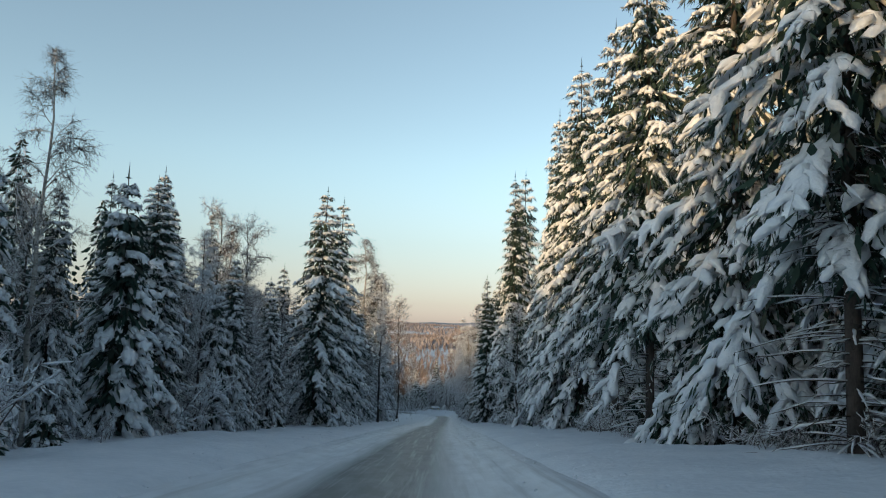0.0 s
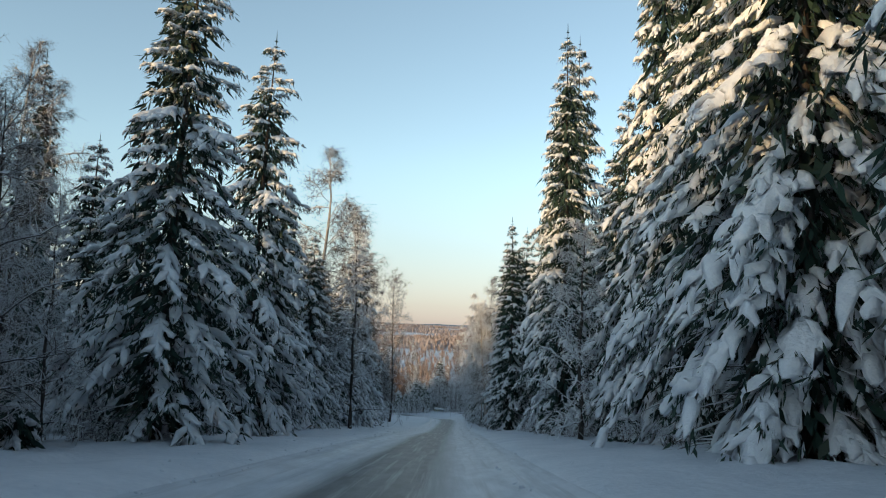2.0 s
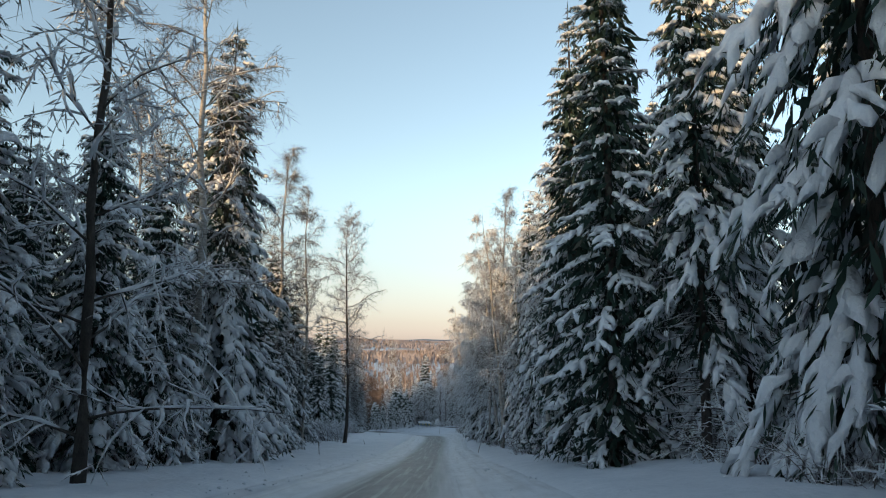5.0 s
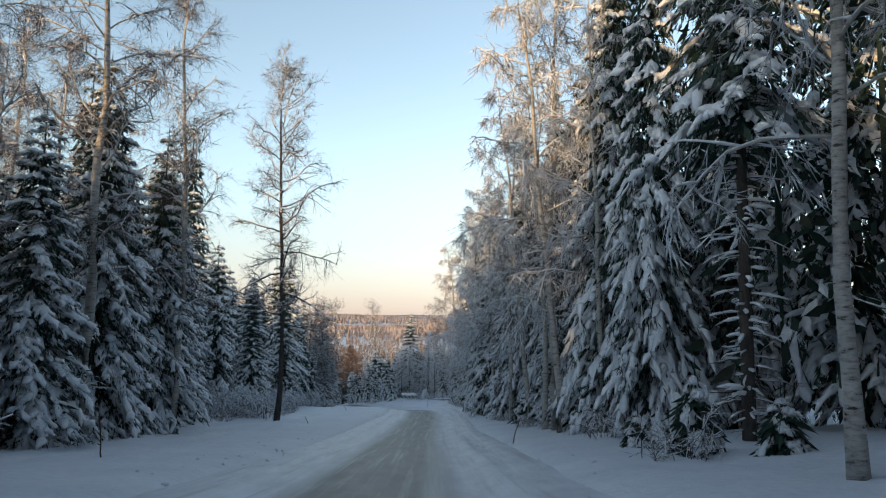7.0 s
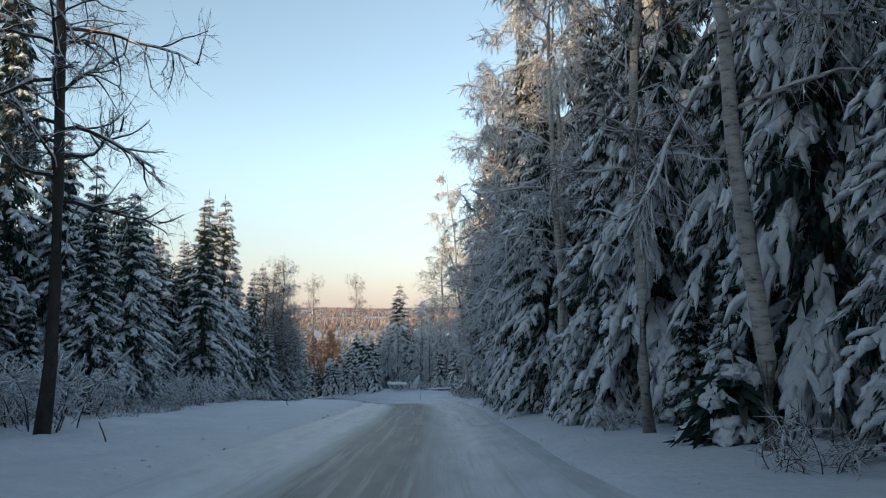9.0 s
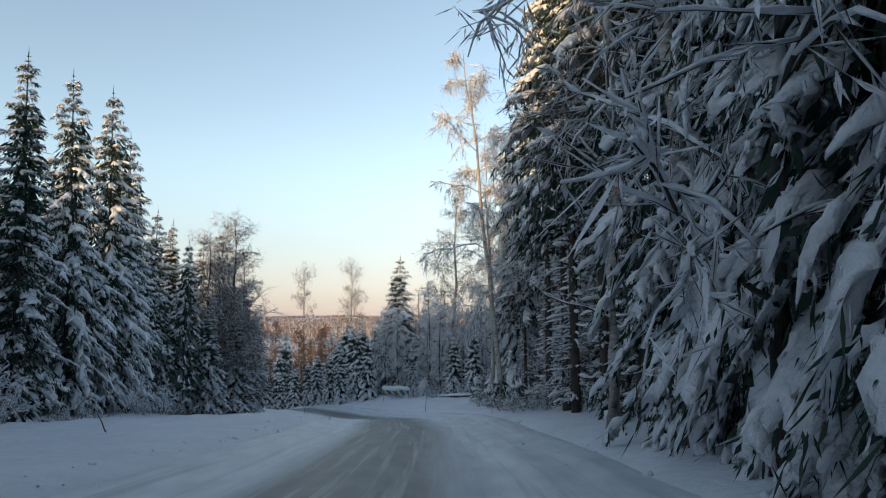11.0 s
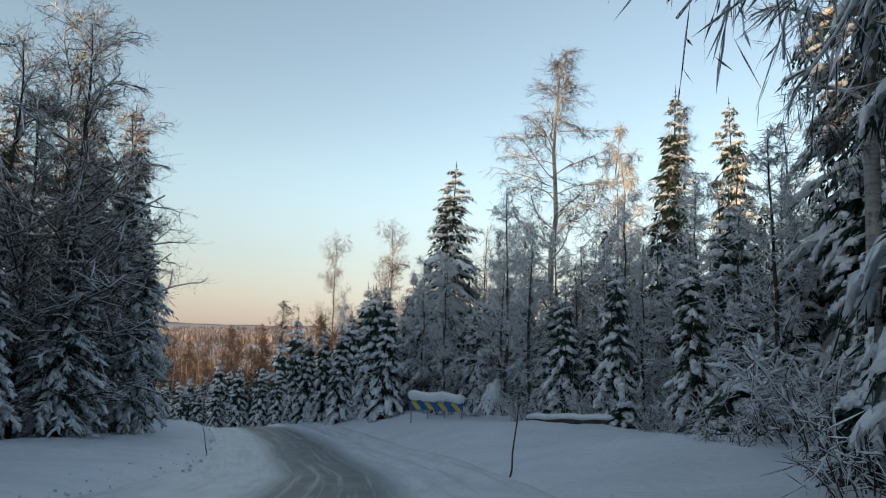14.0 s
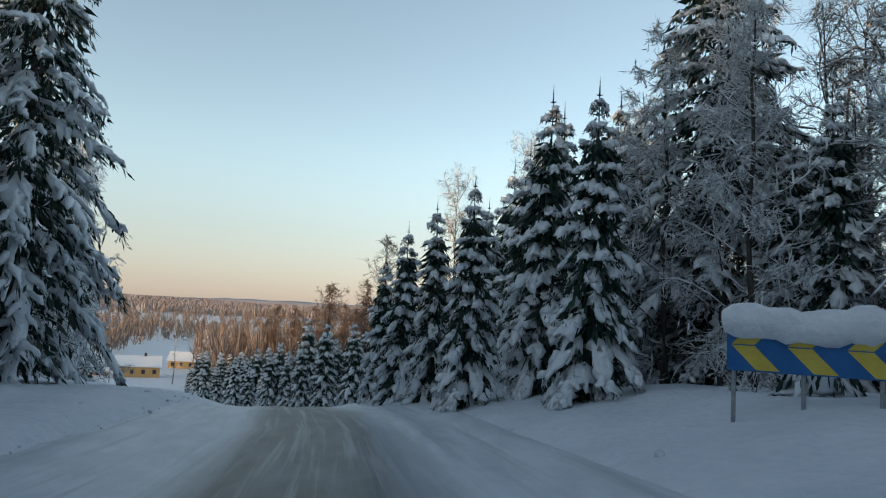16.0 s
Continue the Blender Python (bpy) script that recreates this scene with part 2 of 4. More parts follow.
def build_road():
    us = np.arange(-4.3, 4.31, 0.14)
    ys = steps((-30, 290, 0.5), (290, 420, 4))
    verts, uvs, s = [], [], 0.0
    for j, y in enumerate(ys):
        ax, slope = float(np.interp(y, AXIS_Y, AXIS_X)), (float(np.interp(y + 2, AXIS_Y, AXIS_X)) - float(np.interp(y - 2, AXIS_Y, AXIS_X))) / 4
        k = math.hypot(1, slope)
        s += 0 if j == 0 else (y - ys[j - 1]) * k
        for u in us:
            rut = -0.03 * (math.exp(-((u + 1.35) / 0.35) ** 2) + math.exp(-((u - 0.6) / 0.5) ** 2))
            berm = 0.05 * math.exp(-((u + 2.75) / 0.22) ** 2) + 0.04 * math.exp(-((u - 2.35) / 0.25) ** 2)
            z = fall(y) + float(np.interp(u, CROWN_U, CROWN_Z)) + rut + berm * (1 + noise.noise((u, s * 0.4, 3.0))) + 0.02 * noise.noise((u * 2.2, s * 0.25, 1.0)) + 0.05 * min(1, max(0, (abs(u) - 1.6) / 1.2)) * noise.noise((u * 1.8, s * 0.06, 7.0))
            if u > 3:
                z += 0.6 * min(1, (u - 3) / 4) * min(1, max(0, (y - 196) / 14))
            verts.append((ax + u / k, y - u * slope / k, z))
            uvs.append((u - 0.5 * min(1, max(0, (y - 186) / 20)), s))
    w = len(us)
    faces = [(j * w + i, j * w + i + 1, (j + 1) * w + i + 1, (j + 1) * w + i) for j in range(len(ys) - 1) for i in range(w - 1)]
    ob = mesh_object("road", verts, faces, ROAD)
    layer = ob.data.uv_layers.new(name="across")
    idx = np.empty(len(ob.data.loops), dtype=np.int32)
    ob.data.loops.foreach_get("vertex_index", idx)
    layer.data.foreach_set("uv", np.array(uvs, dtype=np.float32)[idx].ravel())
    tagged(ob, "winter road of packed snow with dark icy wheel tracks", "road", kind="structure")


build_ground()
build_road()


# ---- making trees ----
class Shape:
    """Gathers tubes and spikes into one mesh."""

    def __init__(self):
        self.v, self.f, self.n = [], [], 0

    def tube(self, pts, radii, k=5, wide=1.0, tall=1.0, rough=0.0, rng=None):
        pts, radii = np.asarray(pts, float), np.asarray(radii, float)
        t = np.gradient(pts, axis=0)
        t /= np.linalg.norm(t, axis=1)[:, None] + 1e-9
        side = np.cross(t, (0.02, 0.03, 1.0))
        side /= np.linalg.norm(side, axis=1)[:, None] + 1e-9
        up = np.cross(side, t)
        ang = np.arange(k) * 2 * np.pi / k
        ring = pts[:, None, :] + radii[:, None, None] * (side[:, None, :] * np.cos(ang)[None, :, None] * wide + up[:, None, :] * np.sin(ang)[None, :, None] * tall)
        if rough:
            ring += rng.normal(0, 1, ring.shape) * (radii * rough)[:, None, None]
        n = len(pts)
        self.v.append(ring.reshape(-1, 3))
        b = self.n
        for j in range(n - 1):
            for i in range(k):
                i2 = (i + 1) % k
                self.f.append((b + j * k + i, b + j * k + i2, b + (j + 1) * k + i2, b + (j + 1) * k + i))
        self.f.append(tuple(b + i for i in range(k))[::-1])
        self.f.append(tuple(b + (n - 1) * k + i for i in range(k)))
        self.n += n * k

    def spikes(self, base, tip, width, rng):
        """Thin three-sided needles from base to tip."""
        base, tip = np.asarray(base), np.asarray(tip)
        m = len(base)
        if not m:
            return
        d = tip - base
        s = np.cross(d, rng.normal(0, 1, (m, 3)))
        s /= np.linalg.norm(s, axis=1)[:, None] + 1e-9
        s2 = np.cross(d, s)
        s2 /= np.linalg.norm(s2, axis=1)[:, None] + 1e-9
        w = np.broadcast_to(np.asarray(width, float), (m,))[:, None]
        mid = base + d * 0.35
        v = np.stack([base, mid + s * w, mid - s * w * 0.5 + s2 * w * 0.8, mid - s * w * 0.5 - s2 * w * 0.8, tip], axis=1)
        b = self.n + np.arange(m)[:, None, None] * 5
        tri = np.array([(0, 1, 2), (0, 2, 3), (0, 3, 1), (4, 2, 1), (4, 3, 2), (4, 1, 3)])[None]
        self.v.append(v.reshape(-1, 3))
        self.f += (b + tri).reshape(-1, 3).tolist()
        self.n += m * 5

    def kites(self, base, tip, width, rng):
        """Small folded sprays from base to tip."""
        base, tip = np.asarray(base), np.asarray(tip)
        m = len(base)
        if not m:
            return
        d = tip - base
        s = np.cross(d, rng.normal(0, 1, (m, 3)))
        s /= np.linalg.norm(s, axis=1)[:, None] + 1e-9
        w = np.broadcast_to(np.asarray(width, float), (m,))[:, None]
        mid = base + d * 0.4
        dip = np.array((0, 0, -0.4)) * w
        v = np.stack([base, mid + s * w + dip, tip, mid - s * w + dip], axis=1)
        b = self.n + np.arange(m)[:, None] * 4
        self.v.append(v.reshape(-1, 3))
        self.f += (b + np.array([[0, 1, 2, 3]])).tolist()
        self.n += m * 4

    def object(self, name, mat, parent, label="", kind=""):
        v = np.concatenate(self.v) if self.v else np.zeros((0, 3))
        return tagged(mesh_object(name, v.tolist(), self.f, mat, parent, True, label), kind=kind)


def pad(shape, line, width, rng, k=6, fat=0.65):
    """A load of snow lying along a bough."""
    n = len(line)
    s = np.linspace(0, 1, n)
    r = width * 0.5 * (np.sin(np.pi * (0.06 + 0.88 * s ** 0.8)) ** 0.55) * (0.78 + 0.44 * rng.rand(n))
    p = np.array(line) + np.outer(r * fat * 0.55, (0, 0, 1)) + rng.normal(0, 0.02, (n, 3))
    shape.tube(p, r, k, 1.0, fat, 0.10, rng)


def drape(shape, line, half, thick, side, rng, k=8, arch=0.7, point=0.0, lump=0.10):
    """A broad tongue of snow over a fan-shaped bough, thinner and lower at its sides; point narrows its tip."""
    n = len(line)
    t = np.linspace(0, 1, n)
    w = half * (np.sin(np.pi * (0.10 + 0.86 * t ** 0.9)) ** 0.6) * (1 - point * t ** 2) * (0.75 + 0.5 * rng.rand(n))
    h = thick * (np.sin(np.pi * (0.10 + 0.84 * t)) ** 0.5) * (0.75 + 0.5 * rng.rand(n))
    ang = np.arange(k) * 2 * np.pi / k
    lat = np.cos(ang)[None] * (1 + 0.24 * rng.normal(0, 1, (n, k)))
    up = np.sin(ang)[None] * h[:, None] - arch * w[:, None] * lat ** 2 * (0.8 + 0.4 * rng.rand(n, k)) + h[:, None] * 0.5
    ring = np.array(line)[:, None, :] + side[None, None, :] * (lat * w[:, None])[:, :, None] + np.array((0, 0, 1.0))[None, None, :] * up[:, :, None]
    ring += rng.normal(0, 1, ring.shape) * (0.010 + lump * np.minimum(w, 0.3))[:, None, None] * (1, 1, 0.7)
    b = shape.n
    shape.v.append(ring.reshape(-1, 3))
    for j in range(n - 1):
        for i in range(k):
            i2 = (i + 1) % k
            shape.f.append((b + j * k + i, b + (j + 1) * k + i, b + (j + 1) * k + i2, b + j * k + i2))
    shape.f.append(tuple(b + i for i in range(k)))
    shape.f.append(tuple(b + (n - 1) * k + i for i in range(k))[::-1])
    shape.n += n * k


def along(line, c):
    """Places at the parts c (0 to 1) of a line."""
    t = np.linspace(0, 1, len(line))
    return np.stack([np.interp(c, t, line[:, k]) for k in range(3)], axis=1)


def spruce(name, label, H, R, seed, boughs, needles, bare=0.10, sticks=30, load=1.0, sag=1.0, shape=0.8, stub=0.0, fingers=6, powder=4):
    """A snow-laden spruce standing at the origin; R is how far its longest boughs reach."""
    rng = np.random.RandomState(seed)
    root = tagged(new(name), label, "spruce tree", "roadside spruces")
    wood, green, snow = Shape(), Shape(), Shape()
    zs = np.linspace(0, 1, 9)
    bend = rng.normal(0, 0.008, 2) * H
    stem = np.stack([bend[0] * zs ** 2, bend[1] * zs ** 2, zs * H - 0.3 * (1 - zs)], axis=1)
    wood.tube(stem, H * 0.0085 * (1 - zs) ** 0.85 + 0.012, 7)

    def at(f):
        return np.array((bend[0] * f * f, bend[1] * f * f, f * H))

    def reach(f):
        return R * (0.035 + 0.965 * (1 - f) ** shape) * np.minimum(1, 0.62 + 2.4 * np.maximum(0, f - bare * 0.6))

    s = np.linspace(0, 1, 8)
    for i in range(boughs):
        tier = (i // 6 + 0.5) * 6 / boughs
        f = bare + (0.985 - bare) * min(0.998, max(0.0, tier + rng.normal(0, 0.9) / boughs)) ** 0.93
        az = i * 1.0472 + (i // 6) * 0.55 + rng.normal(0, 0.25)
        out = np.array((math.cos(az), math.sin(az), 0))
        side = np.array((-out[1], out[0], 0))
        L = float(reach(f)) * (0.62 + 0.52 * rng.rand())
        rise = -0.10 + 0.62 * f ** 1.6 + rng.normal(0, 0.08)
        drop = (1.22 - 0.85 * f) * sag * (0.6 + 0.6 * rng.rand())
        sway = 0.16 * rng.normal()
        curve = at(f) + np.outer(L * s, out) + np.outer(L * (rise * s - drop * s ** 1.7 + 0.05 * s ** 5), (0, 0, 1)) + np.outer(L * sway * s * s, side)
        big = min(1.3, L / 2)
        wood.tube(curve[::2], np.linspace(0.010 + L * 0.008, 0.005, 4), 3)
        half = min(0.24, 0.055 + 0.066 * L) * (0.65 + 0.6 * rng.rand())
        arch = 0.35 + 0.45 * rng.rand()
        thick = (0.036 + 0.026 * min(L, 3)) * load
        a0 = 0.16 + 0.22 * rng.rand()
        bald = rng.rand() < 0.06
        # the slab along the bough, often broken in two
        if not bald:
            cut = 0.42 + 0.25 * rng.rand()
            if rng.rand() < 0.45:
                drape(snow, along(curve, np.linspace(a0, 1.02, 7)), half * load, max(thick, half * 0.4), side, rng, 8, arch * 0.8, 0.4, 0.14)
            else:
                drape(snow, along(curve, np.linspace(a0, cut, 4)), half * 0.75 * load, thick, side, rng, 6, arch)
                drape(snow, along(curve, np.linspace(cut + 0.04, 1.02, 5)), half * (0.75 + 0.35 * rng.rand()) * load, max(thick, half * 0.4), side, rng, 8, arch * 0.8, 0.35, 0.14)
        # side shoots that spread like a hand and hang at their ends
        lobes = [(curve, side, half)]
        spread = fingers + (2 if L > 1.6 else 0) if L > 0.25 * R else 3
        for j in range(spread):
            sj = 0.28 + 0.68 * (j + rng.rand()) / spread
            ln = (0.12 + L * (0.17 + 0.17 * rng.rand())) * (1.2 - 0.45 * sj)
            dr = out * (0.50 + 0.35 * rng.rand()) + side * (1 if (i + j) % 2 else -1) * (0.40 + 0.45 * rng.rand())
            dr /= np.linalg.norm(dr)
            hang = (0.35 + 0.95 * rng.rand() ** 1.4) * sag * (1.1 - 0.65 * f)
            lobe = along(curve, [sj])[0] + np.outer(ln * (s - 0.2 * s * s), dr) - np.outer(ln * hang * s ** 1.4, (0, 0, 1))
            cross = np.array((-dr[1], dr[0], 0))
            lobes.append((lobe, cross, ln * 0.24))
            if not bald and rng.rand() < 0.9:
                wide = min(0.15, 0.02 + ln * (0.11 + 0.12 * rng.rand())) * load
                drape(snow, along(lobe, np.linspace(-0.05 + 0.2 * rng.rand(), 0.85 + 0.25 * rng.rand(), 5)), wide, max(thick * 0.85, wide * 0.55), cross, rng, 6, arch * 0.6, 0.35, 0.17)
        # needle sprays that hang from the bough and its shoots
        m = max(14, int(needles * (0.35 + 0.65 * min(1, L / (R * 0.7)))))
        size = 0.55 + 0.45 * big
        pick = rng.randint(0, len(lobes) + 1, m) % len(lobes)
        for q, (ln2, cross, w) in enumerate(lobes):
            here = int((pick == q).sum())
            if not here:
                continue
            v = np.clip(rng.normal(0, 0.8, here), -1.35, 1.35)
            c = 0.10 + 0.94 * rng.rand(here) ** 0.8
            base = along(ln2, c) + cross[None] * (v * w)[:, None] - np.outer(arch * w * v * v + 0.02, (0, 0, 1))
            aim = rng.normal(0, 0.24, (here, 3)) + out * 0.34 + cross[None] * (v * 0.35)[:, None] + (0, 0, -0.75)
            green.kites(base, base + aim * (0.14 + 0.30 * rng.rand(here, 1)) * size, (0.012 + 0.020 * rng.rand(here)) * (0.6 + 0.5 * big), rng)
            # thin snow on some of the sprays
            k = here // powder
            base = base[:k] + rng.normal(0, 0.04, (k, 3)) + (0, 0, 0.03)
            snow.kites(base, base + (aim[:k] + (0, 0, 0.15)) * (0.16 + 0.24 * rng.rand(k, 1)) * size, (0.014 + 0.026 * rng.rand(k)) * min(load, 1.3), rng)
    # the dark inside of the crown
    inner = int(boughs * 16)
    f = bare * 0.9 + (0.86 - bare * 0.9) * rng.rand(inner) ** 1.1
    az = rng.rand(inner) * 6.283
    rr = reach(f) * (0.03 + 0.6 * rng.rand(inner))
    pb = np.stack([np.cos(az) * rr, np.sin(az) * rr, f * H - 0.35 * rr], axis=1)
    green.kites(pb, pb + np.stack([np.cos(az) * 0.35, np.sin(az) * 0.35, -0.6 * np.ones(inner)], axis=1) * (0.3 + 0.6 * rng.rand(inner, 1)) + rng.normal(0, 0.15, (inner, 3)), 0.04 + 0.06 * rng.rand(inner), rng)
    top = at(1.0)
    for j in range(4):
        ring = np.arange(5) * 1.2566 + rng.rand()
        b0 = np.repeat((top - (0, 0, 0.05 + 0.3 * j))[None], 5, 0)
        green.spikes(b0, b0 + np.stack([np.cos(ring), np.sin(ring), 0.25 + 0 * ring], axis=1) * (0.12 + 0.09 * j), 0.022, rng)
    green.spikes([top - (0, 0, 0.3)], [top + (0, 0, 0.6)], 0.03, rng)
    # dead sticks below the crown, a line of snow on each
    for i in range(sticks):
        f = (0.2 + (bare * 1.25 + 0.05) * H * rng.rand()) / H
        az = rng.rand() * 6.283
        out = np.array((math.cos(az), math.sin(az), 0))
        L = R * (0.22 + 0.5 * rng.rand() ** 1.3) * (1 - 0.5 * stub)
        c = np.linspace(0, 1, 5)
        curve = at(f) + np.outer(L * c, out) + np.outer(L * (0.10 * c - (0.15 + 0.30 * rng.rand()) * c * c), (0, 0, 1)) + rng.normal(0, 0.035, (5, 3)) * c[:, None]
        wood.tube(curve, np.linspace(0.015, 0.005, 5), 3)
        b0 = along(curve, 0.25 + 0.7 * rng.rand(5))
        wood.spikes(b0, b0 + (out * 0.6 + rng.normal(0, 0.5, (5, 3)) * (1, 1, 0.3) - (0, 0, 0.1)) * (0.2 + 0.3 * rng.rand(5, 1)), 0.006, rng)
        fat = 0.9 + 0.7 * rng.rand() ** 2 + stub * 2.2 * rng.rand() ** 1.5
        if rng.rand() < 0.85:
            part0, part1 = 0.25 * rng.rand(), 0.7 + 0.3 * rng.rand()
            snow.tube(along(curve, np.linspace(part0, part1, 5)) + (0, 0, 0.012 + 0.012 * fat), np.array((0.6, 1.0, 1.1, 1.0, 0.5)) * 0.022 * fat * (0.6 + 0.8 * rng.rand(5)), 5, 1.0, 0.8, 0.15, rng)
    wood.object("trunk", BARK, root)
    green.object("foliage", NEEDLES, root, "dark green drooping needle sprays", "stuff")
    snow.object("snow_load", SNOW, root, "thick fresh snow on the boughs", "stuff")
    return root


def branch_line(p, d, length, n, rng, wander, lift):
    """A crooked line from p along d; lift turns it up or down on its way."""
    out, d = [np.array(p)], np.array(d, float)
    for i in range(n - 1):
        d = d + rng.normal(0, wander, 3) + (0, 0, lift)
        d /= np.linalg.norm(d)
        out.append(out[-1] + d * length / (n - 1))
    return np.array(out), d


def bare_tree(name, label, category, H, seed, bark, limbs, spread, start=0.3, thick=0.0075, snowy=1.0, lean=(0, 0), hair=5, weep=0.0, up=0.7, group="roadside birches", subs=6, twigs=4, limb=0.24, taper=0.75, frost=0.026, dome=0.0, crook=0.16, fine_bark=None):
    """A leafless tree with snow along its limbs."""
    rng = np.random.RandomState(seed)
    root = tagged(new(name), label, category, group)
    wood, fine, snow = Shape(), Shape(), Shape()
    n = 12
    f = np.linspace(0, 1, n)
    wav = np.cumsum(rng.normal(0, 0.0045, (n, 2)), axis=0) * H
    stem = np.stack([lean[0] * f ** 1.5 + wav[:, 0] - wav[0, 0], lean[1] * f ** 1.5 + wav[:, 1] - wav[0, 1], f * H - 0.3 * (1 - f)], axis=1)
    rad = H * thick * (1 - f) ** 0.8 + 0.012
    rad[0] *= 1.25
    wood.tube(stem, rad, 9)
    hb, ht = [], []
    for i in range(limbs):
        q = start + (0.97 - start) * (i + rng.rand() * 0.7) / limbs
        p = np.array([np.interp(q, f, stem[:, c]) for c in range(3)])
        az = i * 2.399963 + rng.normal(0, 0.4)
        u = (q - start) / (0.97 - start)
        L = H * spread * ((1 - dome) * (1.12 - q) ** taper + dome * math.sin(math.pi * (0.18 + 0.74 * u)) ** 0.8) * (0.65 + 0.6 * rng.rand())
        el = up * (0.5 + 0.7 * rng.rand()) * (0.4 + 0.9 * q)
        d = (math.cos(az) * math.cos(el), math.sin(az) * math.cos(el), math.sin(el))
        line, end = branch_line(p, d, L, 7, rng, crook, 0.03 - weep * 0.16)
        r0 = limb * float(np.interp(q, f, rad)) + 0.009
        wood.tube(line, np.linspace(r0, 0.008, 7), 5)
        if snowy > 0.15:
            snow.tube(line[1:] + (0, 0, r0 * 0.6 + 0.01), (np.linspace(r0, 0.012, 6) * 0.8 + 0.020 * snowy) * (0.35 + 1.0 * rng.rand(6)), 5, 1.0, 0.7, 0.2, rng)
        for j in range(subs):
            c = 0.22 + 0.76 * (j + rng.rand()) / subs
            k = c * 6
            pp = line[int(k)] + (line[min(6, int(k) + 1)] - line[int(k)]) * (k - int(k))
            dd = end * 0.5 + rng.normal(0, 0.55, 3) + (0, 0, 0.15 - weep * 0.5)
            dd /= np.linalg.norm(dd)
            ln = L * (0.30 + 0.25 * rng.rand()) * (1.15 - 0.6 * c)
            sub, e2 = branch_line(pp, dd, ln, 5, rng, 0.18, -0.02 - weep * 0.22)
            wood.tube(sub, np.linspace(r0 * 0.45 + 0.006, 0.006, 5), 3)
            if snowy > 0.15 and rng.rand() < 0.9:
                snow.tube(sub + (0, 0, 0.014), (np.linspace(0.030, 0.014, 5) * (0.4 + 0.7 * snowy)) * (0.6 + 0.8 * rng.rand(5)), 4, 1.0, 0.75, 0.15, rng)
            for _ in range(twigs):
                c2 = rng.rand() * 3.9
                p3 = sub[int(c2)] + (sub[int(c2) + 1] - sub[int(c2)]) * (c2 % 1)
                d3 = e2 * 0.6 + rng.normal(0, 0.5, 3) + (0, 0, 0.1 - weep * 1.1)
                d3 /= np.linalg.norm(d3)
                l3 = ln * (0.3 + 0.3 * rng.rand()) + 0.15
                tw, e3 = branch_line(p3, d3, l3, 3, rng, 0.15, -weep * 0.35)
                fine.spikes([tw[0], tw[1]], [tw[1], tw[2]], (0.009, 0.006), rng)
                if snowy > 0.5 and rng.rand() < 0.7 * snowy:
                    snow.spikes([tw[0] + (0, 0, 0.012)], [tw[2] + (0, 0, 0.008)], (0.011 * snowy,), rng)
                c3 = rng.rand(hair)
                b3 = tw[0] + np.outer(c3, tw[-1] - tw[0])
                hb.append(b3)
                ht.append(b3 + (e3 * 0.7 + rng.normal(0, 0.5, (hair, 3)) - (0, 0, weep * 0.9)) * (0.15 + 0.3 * rng.rand(hair, 1)))
    hb, ht = np.concatenate(hb), np.concatenate(ht)
    fine.kites(hb, ht, 0.0035 + 0.17 * frost, rng)
    if snowy > 0.8:
        every = 1 if snowy > 1.1 else 2
        snow.kites(hb[::every] + (0, 0, 0.008), ht[::every] + (0, 0, 0.006), 0.004 + frost * 0.75 * snowy, rng)
    wood.object("trunk", bark, root)
    fine.object("twig_crown", fine_bark or TWIG, root, "fine leafless twigs", "stuff")
    if snow.n:
        snow.object("snow_load", SNOW, root, "snow lying along the limbs", "stuff")
    return root


